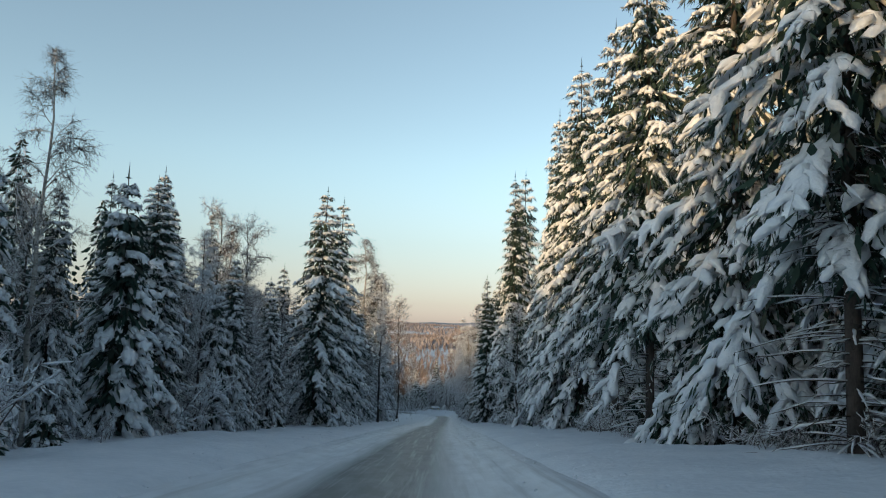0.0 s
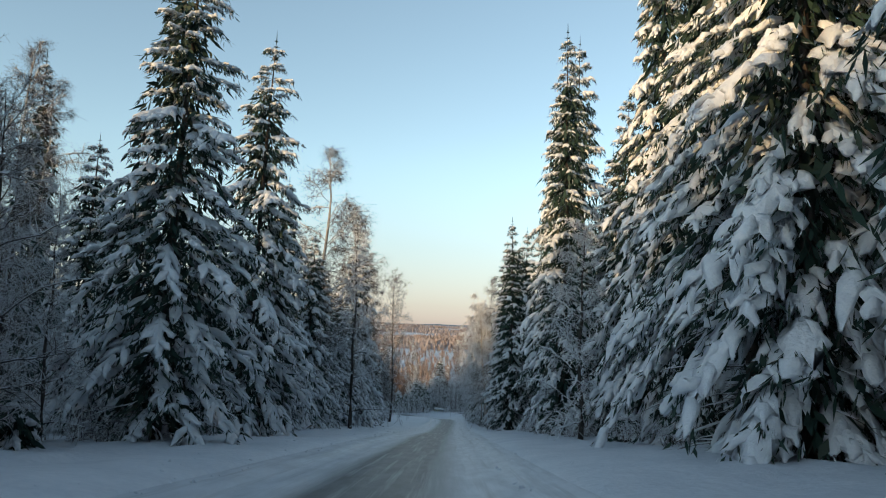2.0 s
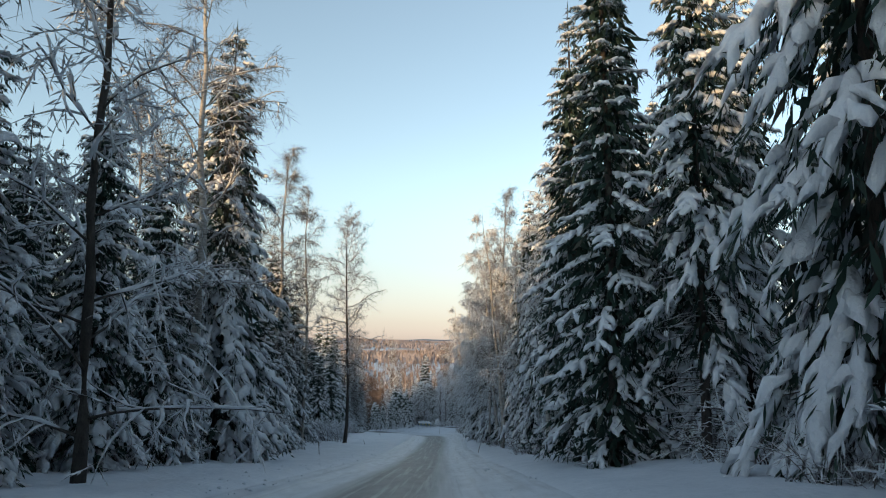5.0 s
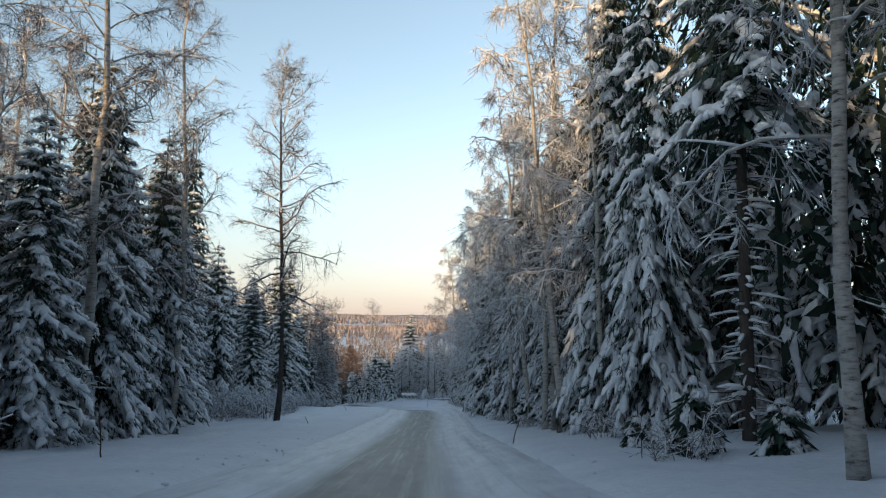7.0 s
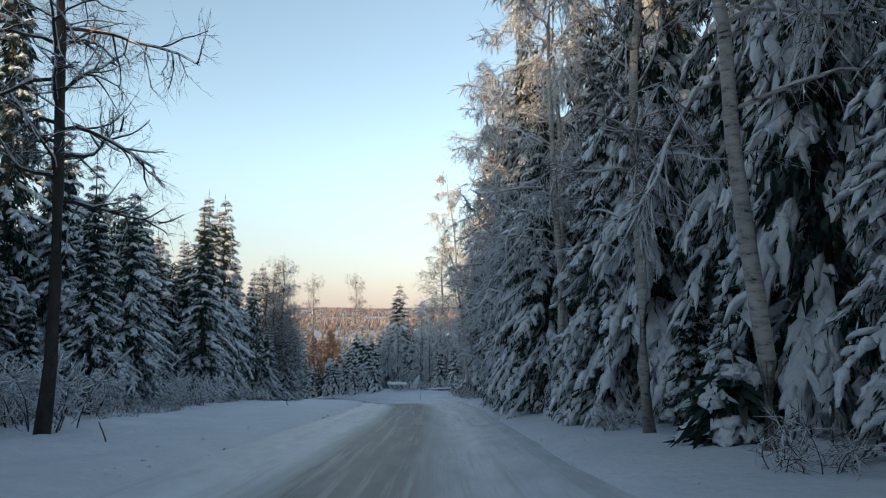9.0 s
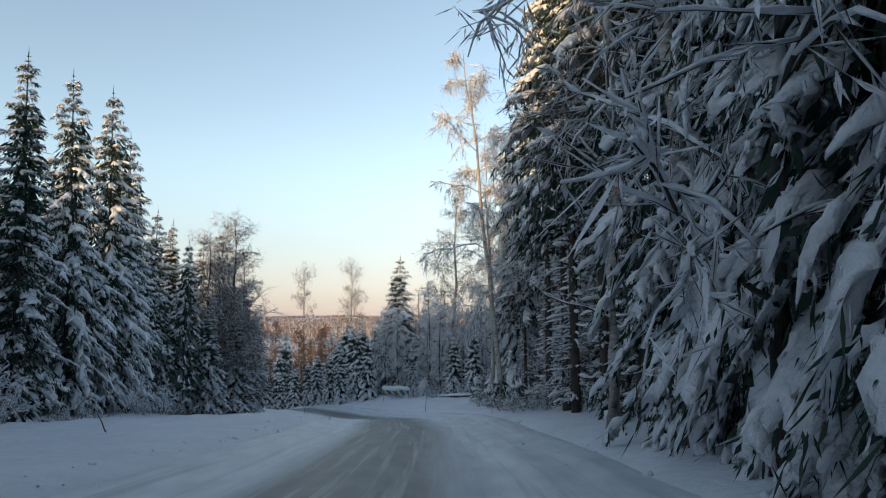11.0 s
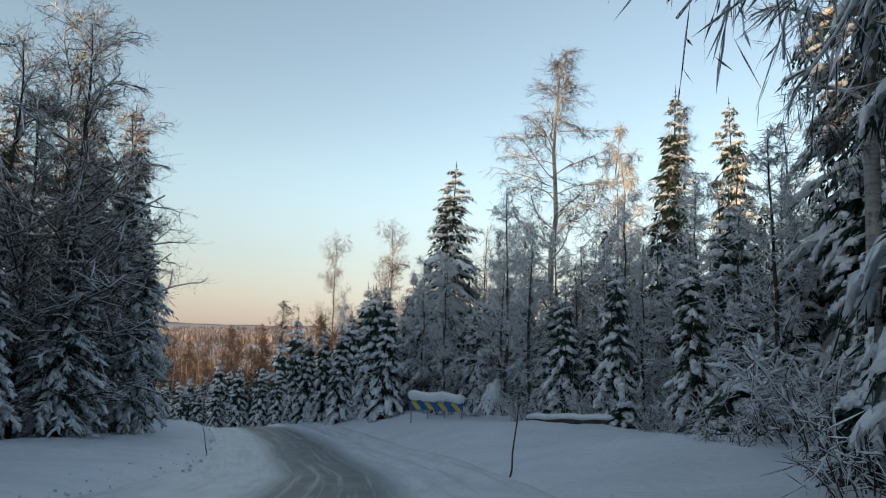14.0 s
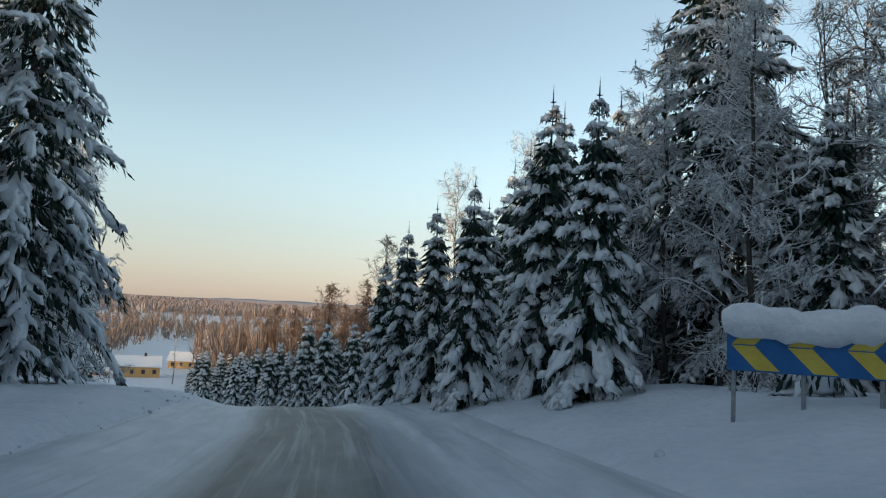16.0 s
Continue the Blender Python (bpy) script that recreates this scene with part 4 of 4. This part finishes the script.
# small trees bowed to the ground along the forest's edge
fill(1, 6, 215, -0.9, 1.2, 60, 0.9, (SHRUB, 0.6, 1.5), (SHRUB, 0.9, 2.2), wide=1.5)
fill(-1, 8, 150, -0.8, 1.2, 34, 0.9, (SHRUB, 0.6, 1.4), (SHRUB, 0.9, 2.0), wide=1.5)
# just behind the edge
fill(-1, -15, 60, 3.5, 11, 22, 2.4, (None, 9, 13), (None, 9, 13), (SCRUB, 9, 13))
fill(-1, 60, 300, 3.5, 11, 66, 2.3, (None, 10, 13), (None, 10, 13), (SCRUB, 10, 13))
fill(1, -5, 198, 3.5, 10, 46, 2.4, *BACK, *BACK, (SCRUB, 12, 17))
fill(1, 198, 320, 3.5, 10, 22, 2.4, (None, 7, 10), (SCRUB, 7, 11))
plant(FULL[1], 13.0, 128.6, 20.0, 70)
plant(FULL[0], 11.4, 125.4, 19.0, 200)
plant(FULL[1], 14.6, 133.0, 21.0, 20)


def deep_forest(count, seed):
    """The crowded trees farther in, too many to tell apart: one mesh of needle sprays and snow."""
    rng = np.random.RandomState(seed)
    green, snow, taken = Shape(), Shape(), []
    stand = [(x, y, h, h * 0.155 * w, 2.6) for x, y, h, w in MASS]
    for _ in range(count * 12):
        if len(taken) >= count:
            break
        y = -150 + 470 * rng.rand()
        left = rng.rand() < 0.74
        d = 8 + (48 if left else 22) * rng.rand()
        off = edge(y, False) - d if left else edge(y, True) + d
        x = float(np.interp(y, AXIS_Y, AXIS_X)) + off
        if abs(across(x, y)) < 13 or any((x - p) ** 2 + (y - q) ** 2 < 6 for p, q in taken):
            continue
        taken.append((x, y))
        h = (7 + 3 * rng.rand() if not left and y > 200 else 9.5 + 3.5 * rng.rand() if left else 11 + 4 * rng.rand())
        stand.append((x, y, h, h * (0.16 + 0.05 * rng.rand()), 1.0))
    for _ in range(1700):
        y = -150 + 490 * rng.rand()
        left = rng.rand() < 0.5
        x = float(np.interp(y, AXIS_Y, AXIS_X)) + (edge(y, False) - 55 - 85 * rng.rand() if left else edge(y, True) + 29 + 95 * rng.rand())
        if abs(across(x, y)) > 24:
            h = 9 + 4 * rng.rand()
            stand.append((x, y, h, h * 0.19, 0.3))
    for x, y, h, r, near in stand:
        z = ground_z(x, y)
        for shape, n, w in ((green, int(180 * near), 0.32 / near ** 0.45), (snow, int(65 * near), 0.19 / near ** 0.35)):
            f = 0.08 + 0.91 * rng.rand(n) ** 0.85
            az = rng.rand(n) * 6.283
            taper = (1 - f) ** 0.85
            rr = r * taper * (0.25 + 0.75 * rng.rand(n))
            b0 = np.stack([x + np.cos(az) * rr, y + np.sin(az) * rr, z + f * h], axis=1)
            d0 = np.stack([np.cos(az) * 0.6, np.sin(az) * 0.6, -0.55 + 0 * f], axis=1) * (0.25 + 1.1 * taper * rng.rand(n))[:, None]
            shape.kites(b0 + (0, 0, 0.06 if shape is snow else 0), b0 + d0 + rng.normal(0, 0.08, (n, 3)), w * (0.22 + 0.8 * taper), rng)
        green.spikes([(x, y, z - 0.2)], [(x, y, z + h)], 0.12, rng)
    v = np.concatenate(green.v + snow.v)
    me = bpy.data.meshes.new("deep_forest")
    me.from_pydata(v.tolist(), [], green.f + [tuple(i + green.n for i in f) for f in snow.f])
    me.materials.append(NEEDLES)
    me.materials.append(SNOW)
    me.polygons.foreach_set("material_index", [0] * len(green.f) + [1] * len(snow.f))
    tagged(new("deep_forest", me), "crowded snowy spruces farther into the forest", "forest", kind="stuff")


deep_forest(1250, 15)
for kind in STOCK:
    for o in (kind, *kind.children_recursive):
        bpy.data.objects.remove(o, do_unlink=True)


# ---- the valley and the distance ----
def far_woods():
    """Woods that cover the valley floor, each tree a few facets."""
    rng = np.random.RandomState(77)
    dark, brown, pale = Shape(), Shape(), Shape()
    for _ in range(12000):
        y = 335 + 2400 * rng.rand() ** 1.7
        x = -0.95 * (y - 200) + rng.rand() * (0.95 * (y - 200) + 0.35 * y)
        if y < 620 and -0.55 * (y - 215) - 62 < x < -0.60 * (y - 215) - 8:
            continue
        if y < 420 and abs(across(x, y)) < 16:
            continue
        if noise.noise((x * 0.006, y * 0.0035, 5.0)) > 0.30 and y > 560:
            continue
        z = ground_z(x, y)
        if rng.rand() < (0.5 if y > 520 else 0.12):
            h = 9 + 7 * rng.rand()
            m = 34 if y < 800 else 14
            f = 0.05 + 0.95 * rng.rand(m) ** 0.8
            az = rng.rand(m) * 6.283
            rr = h * 0.15 * (1 - f) ** 0.8 * (0.3 + 0.7 * rng.rand(m))
            b = np.stack([x + np.cos(az) * rr, y + np.sin(az) * rr, z + f * h], axis=1)
            away = np.stack([np.cos(az) * 0.7, np.sin(az) * 0.7, -0.5 + 0 * f], axis=1) * (0.3 + 1.7 * (1 - f) * rng.rand(m))[:, None]
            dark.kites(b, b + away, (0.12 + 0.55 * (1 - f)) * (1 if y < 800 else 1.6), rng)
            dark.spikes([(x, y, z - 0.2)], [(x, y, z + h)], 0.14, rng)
        else:
            h = 10 + 8 * rng.rand()
            b = np.array((x, y, z)) + rng.normal(0, 0.6, (18, 3)) * (1, 1, 0) + np.outer(h * 0.55 * rng.rand(18), (0, 0, 1))
            brown.kites(b, b + rng.normal(0, 1.7, (18, 3)) * (1, 1, 0.6) + np.outer(h * (0.3 + 0.2 * rng.rand(18)), (0, 0, 1)), 0.05 + 0.30 * min(1, (y - 250) / 350), rng)
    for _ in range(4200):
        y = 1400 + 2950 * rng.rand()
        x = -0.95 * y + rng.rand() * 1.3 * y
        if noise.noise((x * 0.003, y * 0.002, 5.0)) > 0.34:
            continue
        # most of these groves take the colour with the haze painted in
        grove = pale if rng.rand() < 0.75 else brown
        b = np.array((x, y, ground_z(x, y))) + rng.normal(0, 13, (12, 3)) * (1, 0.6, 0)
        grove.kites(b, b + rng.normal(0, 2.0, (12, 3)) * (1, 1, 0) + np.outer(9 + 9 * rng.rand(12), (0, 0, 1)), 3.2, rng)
    tagged(dark.object("far_spruce_wood", FAR_SPRUCE, None), "snowy spruce woods on the distant valley floor, haze in their colour", "forest", kind="stuff")
    tagged(pale.object("hazy_wood", HAZE_TINTED, None), "pale woods across the valley, haze painted into their colour", "forest", kind="stuff")
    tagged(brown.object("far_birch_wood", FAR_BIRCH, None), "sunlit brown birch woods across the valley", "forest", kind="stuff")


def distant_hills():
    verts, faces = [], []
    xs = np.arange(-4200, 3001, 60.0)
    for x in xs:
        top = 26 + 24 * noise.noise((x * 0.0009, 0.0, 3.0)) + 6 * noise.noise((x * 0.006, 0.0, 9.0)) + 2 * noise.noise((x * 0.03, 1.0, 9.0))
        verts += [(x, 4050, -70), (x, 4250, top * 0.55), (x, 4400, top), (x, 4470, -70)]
    for i in range(len(xs) - 1):
        for j in range(3):
            a0 = i * 4 + j
            faces.append((a0, a0 + 4, a0 + 5, a0 + 1))
    tagged(mesh_object("backdrop_hills", verts, faces, HILL), "low forested hills on the horizon, haze painted into their colour", "hills", kind="structure")


def box(bm, lo, hi):
    made = bmesh.ops.create_cube(bm, size=1.0)["verts"]
    for v in made:
        v.co = Vector([l + (h - l) * (c + 0.5) for l, h, c in zip(lo, hi, v.co)])
    return made


def part(name, bm, mat, parent, label="", bevel=0.0, smooth=False, kind=""):
    if bevel:
        bmesh.ops.bevel(bm, geom=bm.edges[:], offset=bevel, segments=2, affect="EDGES", profile=0.6)
    me = bpy.data.meshes.new(name)
    bm.to_mesh(me)
    bm.free()
    me.materials.append(mat)
    if smooth:
        me.polygons.foreach_set("use_smooth", [True] * len(me.polygons))
    ob = new(name, me)
    ob.parent = parent
    return tagged(ob, label, kind=kind)


def house(name, label, x, y, z, turn, length, depth, eaves, ridge):
    """A boarded house with a snow-covered gable roof."""
    root = tagged(new(name), label, "house", "valley houses")
    root.matrix_world = pose(x, y, z, 0, 0, turn)
    bm = bmesh.new()
    l, d = length / 2, depth / 2
    ring = [(-d, -0.6), (d, -0.6), (d, eaves), (0, ridge - 0.1), (-d, eaves)]
    a0 = [bm.verts.new((-l, p, q)) for p, q in ring]
    b0 = [bm.verts.new((l, p, q)) for p, q in ring]
    bm.faces.new(a0[::-1]), bm.faces.new(b0)
    for i in range(5):
        bm.faces.new((a0[i], a0[(i + 1) % 5], b0[(i + 1) % 5], b0[i]))
    bmesh.ops.recalc_face_normals(bm, faces=bm.faces[:])
    part("wall", bm, OCHRE, root)
    for s in (-1, 1):
        bm = bmesh.new()
        o, k = 0.5, (ridge - eaves) / d
        pts = [(0, ridge), (s * (d + o), eaves - k * o), (s * (d + o), eaves - k * o + 0.4), (0, ridge + 0.45)]
        a1 = [bm.verts.new((-l - o, p, q)) for p, q in pts]
        b1 = [bm.verts.new((l + o, p, q)) for p, q in pts]
        bm.faces.new(a1), bm.faces.new(b1[::-1])
        for i in range(4):
            bm.faces.new((a1[i], b1[i], b1[(i + 1) % 4], a1[(i + 1) % 4]))
        bmesh.ops.recalc_face_normals(bm, faces=bm.faces[:])
        part("roof", bm, SNOW, root, "roof slope under thick snow", 0.06)
    for i in range(4):
        bm = bmesh.new()
        cx = -l + length * (i + 0.5) / 4
        box(bm, (cx - 0.5, -d - 0.04, 1.0), (cx + 0.5, -d + 0.02, 2.2))
        part("window", bm, GLASS, root)
    bm = bmesh.new()
    box(bm, (l * 0.3 - 0.35, -0.35, ridge - 0.3), (l * 0.3 + 0.35, 0.35, ridge + 1.2))
    part("chimney", bm, STAKE, root)


far_woods()
distant_hills()
house("house", "ochre wooden house with a snow-covered roof", -140.0, 405.0, ground_z(-140, 405), 35, 12.0, 8.0, 3.2, 5.6)
house("outbuilding", "low wooden shed with snow on its roof", -152.0, 402.0, ground_z(-152, 402), 30, 7.0, 5.0, 2.2, 3.6)
house("house", "distant wooden house with a white roof", -150.0, 447.0, ground_z(-150, 447), 20, 12.0, 8.0, 3.0, 5.4)


# ---- small things by the road ----
def curve_board(x0, y0, x1, y1):
    """A blue and yellow board that warns of the bend, on posts, with snow on top."""
    cx, cy = (x0 + x1) / 2, (y0 + y1) / 2
    w = math.hypot(x1 - x0, y1 - y0)
    root = tagged(new("curve_sign"), "long blue and yellow arrow board capped with snow", "road sign")
    z0 = min(ground_z(x0, y0), ground_z(x1, y1)) - 0.24
    root.matrix_world = pose(cx, cy, z0, 0, 0, math.degrees(math.atan2(y1 - y0, x1 - x0)))
    lo, hi = 0.95, 1.63
    bm = bmesh.new()
    box(bm, (-w / 2, -0.012, lo), (w / 2, 0.012, hi))
    panel = part("panel", bm, BLUE, root, "blue sheet-metal panel", 0.004)
    mid, pitch, band = (lo + hi) / 2, w / 4, w / 4 * 0.42
    for i in range(4):
        left = -w / 2 + 0.06 + i * pitch
        for arm, zz in ((1, hi - 0.02), (-1, lo + 0.02)):
            bm = bmesh.new()
            shift = 0.30
            q = [(left, mid + 0.008 * arm), (left + band, mid + 0.008 * arm), (min(w / 2 - 0.02, left + band + shift), zz), (min(w / 2 - 0.03, left + shift), zz)]
            f0 = [bm.verts.new((p, -0.017, r)) for p, r in q]
            f1 = [bm.verts.new((p, -0.0125, r)) for p, r in q]
            bm.faces.new(f0)
            for k in range(4):
                bm.faces.new((f0[k], f1[k], f1[(k + 1) % 4], f0[(k + 1) % 4]))
            bmesh.ops.recalc_face_normals(bm, faces=bm.faces[:])
            part("stripe", bm, YELLOW, panel)
    for p in (-0.47, -0.16, 0.16, 0.47):
        bm = bmesh.new()
        made = bmesh.ops.create_cone(bm, cap_ends=True, segments=12, radius1=0.03, radius2=0.03, depth=2.1)["verts"]
        for v in made:
            v.co += Vector((p * w, 0.05, 0.62))
        part("post", bm, STEEL, root, "", 0, True)
    rng = np.random.RandomState(4)
    cap = Shape()
    n = 22
    xs = np.linspace(-w / 2 - 0.05, w / 2 + 0.05, n)
    rad = (0.125 + 0.035 * rng.rand(n)) * np.minimum(1, np.minimum(np.arange(n) + 0.9, n - 0.1 - np.arange(n)) / 1.6)
    cap.tube(np.stack([xs, -0.02 + 0.02 * rng.normal(0, 1, n), hi - 0.05 + 0.03 * np.sin(xs * 4)], axis=1), rad * 1.15, 12, 1.15, 1.35, 0.07, rng)
    cap.object("snow_cap", SNOW, root, "thick rounded snow along the top edge")


def marker_stake(x, y, lean_x, lean_y, h):
    """A thin wooden stake that marks the road's edge for the plough."""
    rng = np.random.RandomState(int(abs(x * 31 + y * 17)))
    root = tagged(new("marker_stake"), "thin leaning wooden snow stake in the verge", "stake", "verge stakes")
    root.matrix_world = pose(x, y, ground_z(x, y) - 0.15)
    s = Shape()
    f = np.linspace(0, 1, 6)
    pts = np.stack([lean_x * f + rng.normal(0, 0.012, 6), lean_y * f, f * (h + 0.15)], axis=1)
    s.tube(pts, np.linspace(0.020, 0.012, 6), 6, 1, 1, 0.06, rng)
    s.object("shaft", STAKE, root)


def buried_spruce(x, y, h, r, seed):
    """A young spruce wholly hidden under snow."""
    rng = np.random.RandomState(seed)
    root = tagged(new("buried_spruce"), "small spruce bent and buried under smooth snow", "spruce tree")
    root.matrix_world = pose(x, y, ground_z(x, y) - 0.1)
    hood, green = Shape(), Shape()
    zz = np.linspace(0, 1, 13)
    rr = 0.86 * r * (1 - zz ** 1.15) * (1 + 0.10 * np.sin(zz * 17)) + 0.05
    hood.tube(np.stack([0.1 * h * zz ** 2, 0.02 * zz, zz * h], axis=1), rr, 18, 1, 1, 0.10, rng)
    for i in range(26):
        a0 = rng.rand() * 6.283
        z1 = h * (0.22 + 0.65 * rng.rand())
        q = r * (1 - (z1 / h) ** 1.15)
        s = np.linspace(0, 1, 5)
        run = (0.35 + 0.35 * rng.rand()) * r
        line = np.stack([math.cos(a0) * (q * 0.7 + run * s * 0.75), math.sin(a0) * (q * 0.7 + run * s * 0.75), z1 - s ** 1.3 * min(z1 * 0.9, run * 1.9)], axis=1)
        pad(hood, line, (0.2 + 0.16 * rng.rand()) * r, rng, 7, 0.6)
    n = 140
    a1 = rng.rand(n) * 6.283
    zq = h * 0.5 * rng.rand(n)
    q = r * (1 - (zq / h) ** 1.15) * 0.98
    b = np.stack([np.cos(a1) * q, np.sin(a1) * q, zq + 0.05], axis=1)
    green.kites(b, b + np.stack([np.cos(a1) * 0.12, np.sin(a1) * 0.12, -0.2 - 0 * zq], axis=1), 0.035, rng)
    hood.object("snow_hood", SNOW, root, "smooth hood of snow with hanging folds")
    green.object("foliage", NEEDLES, root, "needle tips showing through", "stuff")


# A log stands in for the ledge of a snow bank above a dark gap.
def ledge_as_log(x0, y0, x1, y1):
    rng = np.random.RandomState(8)
    root = tagged(new("fallen_log"), "snow bank ledge, built as a log under thick snow", "log")
    wood, snow = Shape(), Shape()
    n = 12
    f = np.linspace(0, 1, n)
    z = np.array([ground_z(x0 + (x1 - x0) * q, y0 + (y1 - y0) * q) for q in f])
    line = np.stack([x0 + (x1 - x0) * f, y0 + (y1 - y0) * f, z + 0.10], axis=1)
    wood.tube(line, np.full(n, 0.12), 8, 1, 1, 0.05, rng)
    snow.tube(line + (0, 0, 0.16), np.full(n, 0.17) * np.minimum(1, np.minimum(np.arange(n) + 0.7, n - 0.3 - np.arange(n))), 8, 1.1, 0.75, 0.06, rng)
    wood.object("stem", BARK, root)
    snow.object("snow_load", SNOW, root, "rounded snow along the log")


curve_board(-2.80, 226.0, -0.20, 225.3)
marker_stake(1.41, 205.2, 0.16, -0.1, 1.35)
marker_stake(3.5, 124.4, 0.28, 0.1, 0.8)
marker_stake(-6.5, 116.5, -0.15, 0.1, 0.9)
marker_stake(-6.4, 145.8, -0.3, 0.1, 0.45)
marker_stake(-6.8, 173.3, -0.35, 0.0, 0.5)
marker_stake(-8.6, 215.8, -0.25, 0.0, 1.0)
buried_spruce(1.2, 227.8, 1.9, 1.0, 3)
buried_spruce(-1.3, 227.4, 1.2, 0.6, 12)
buried_spruce(-9.2, 76.0, 2.4, 1.1, 5)
buried_spruce(-9.6, 70.0, 1.6, 0.8, 6)
buried_spruce(6.0, 152.0, 1.5, 0.7, 9)
ledge_as_log(2.6, 221.0, 6.3, 218.0)


def snow_clods():
    """Crumbs of snow that the plough left along both edges of the road."""
    rng = np.random.RandomState(21)
    s = Shape()
    for _ in range(1500):
        y = 4 + 236 * rng.rand()
        u = (-3.1 - 1.6 * rng.rand() ** 2) if rng.rand() < 0.5 else (2.6 + 1.8 * rng.rand() ** 2)
        slope = (float(np.interp(y + 2, AXIS_Y, AXIS_X)) - float(np.interp(y - 2, AXIS_Y, AXIS_X))) / 4
        k = math.hypot(1, slope)
        x, yy = float(np.interp(y, AXIS_Y, AXIS_X)) + u / k, y - u * slope / k
        r = 0.015 + 0.06 * rng.rand() ** 4
        z = max(ground_z(x, yy), fall(yy) + float(np.interp(u, CROWN_U, CROWN_Z)))
        p = np.array((x, yy, z - 0.3 * r))
        a0 = rng.rand() * 6.283
        d = np.array((math.cos(a0), math.sin(a0), 0)) * r
        s.tube(np.array([p - d, p - d * 0.4, p + d * 0.5, p + d]), np.array((0.25, 0.9, 1.0, 0.3)) * r, 5, 1, 0.8, 0.2, rng)
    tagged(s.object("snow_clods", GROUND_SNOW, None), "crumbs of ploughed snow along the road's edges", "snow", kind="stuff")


snow_clods()
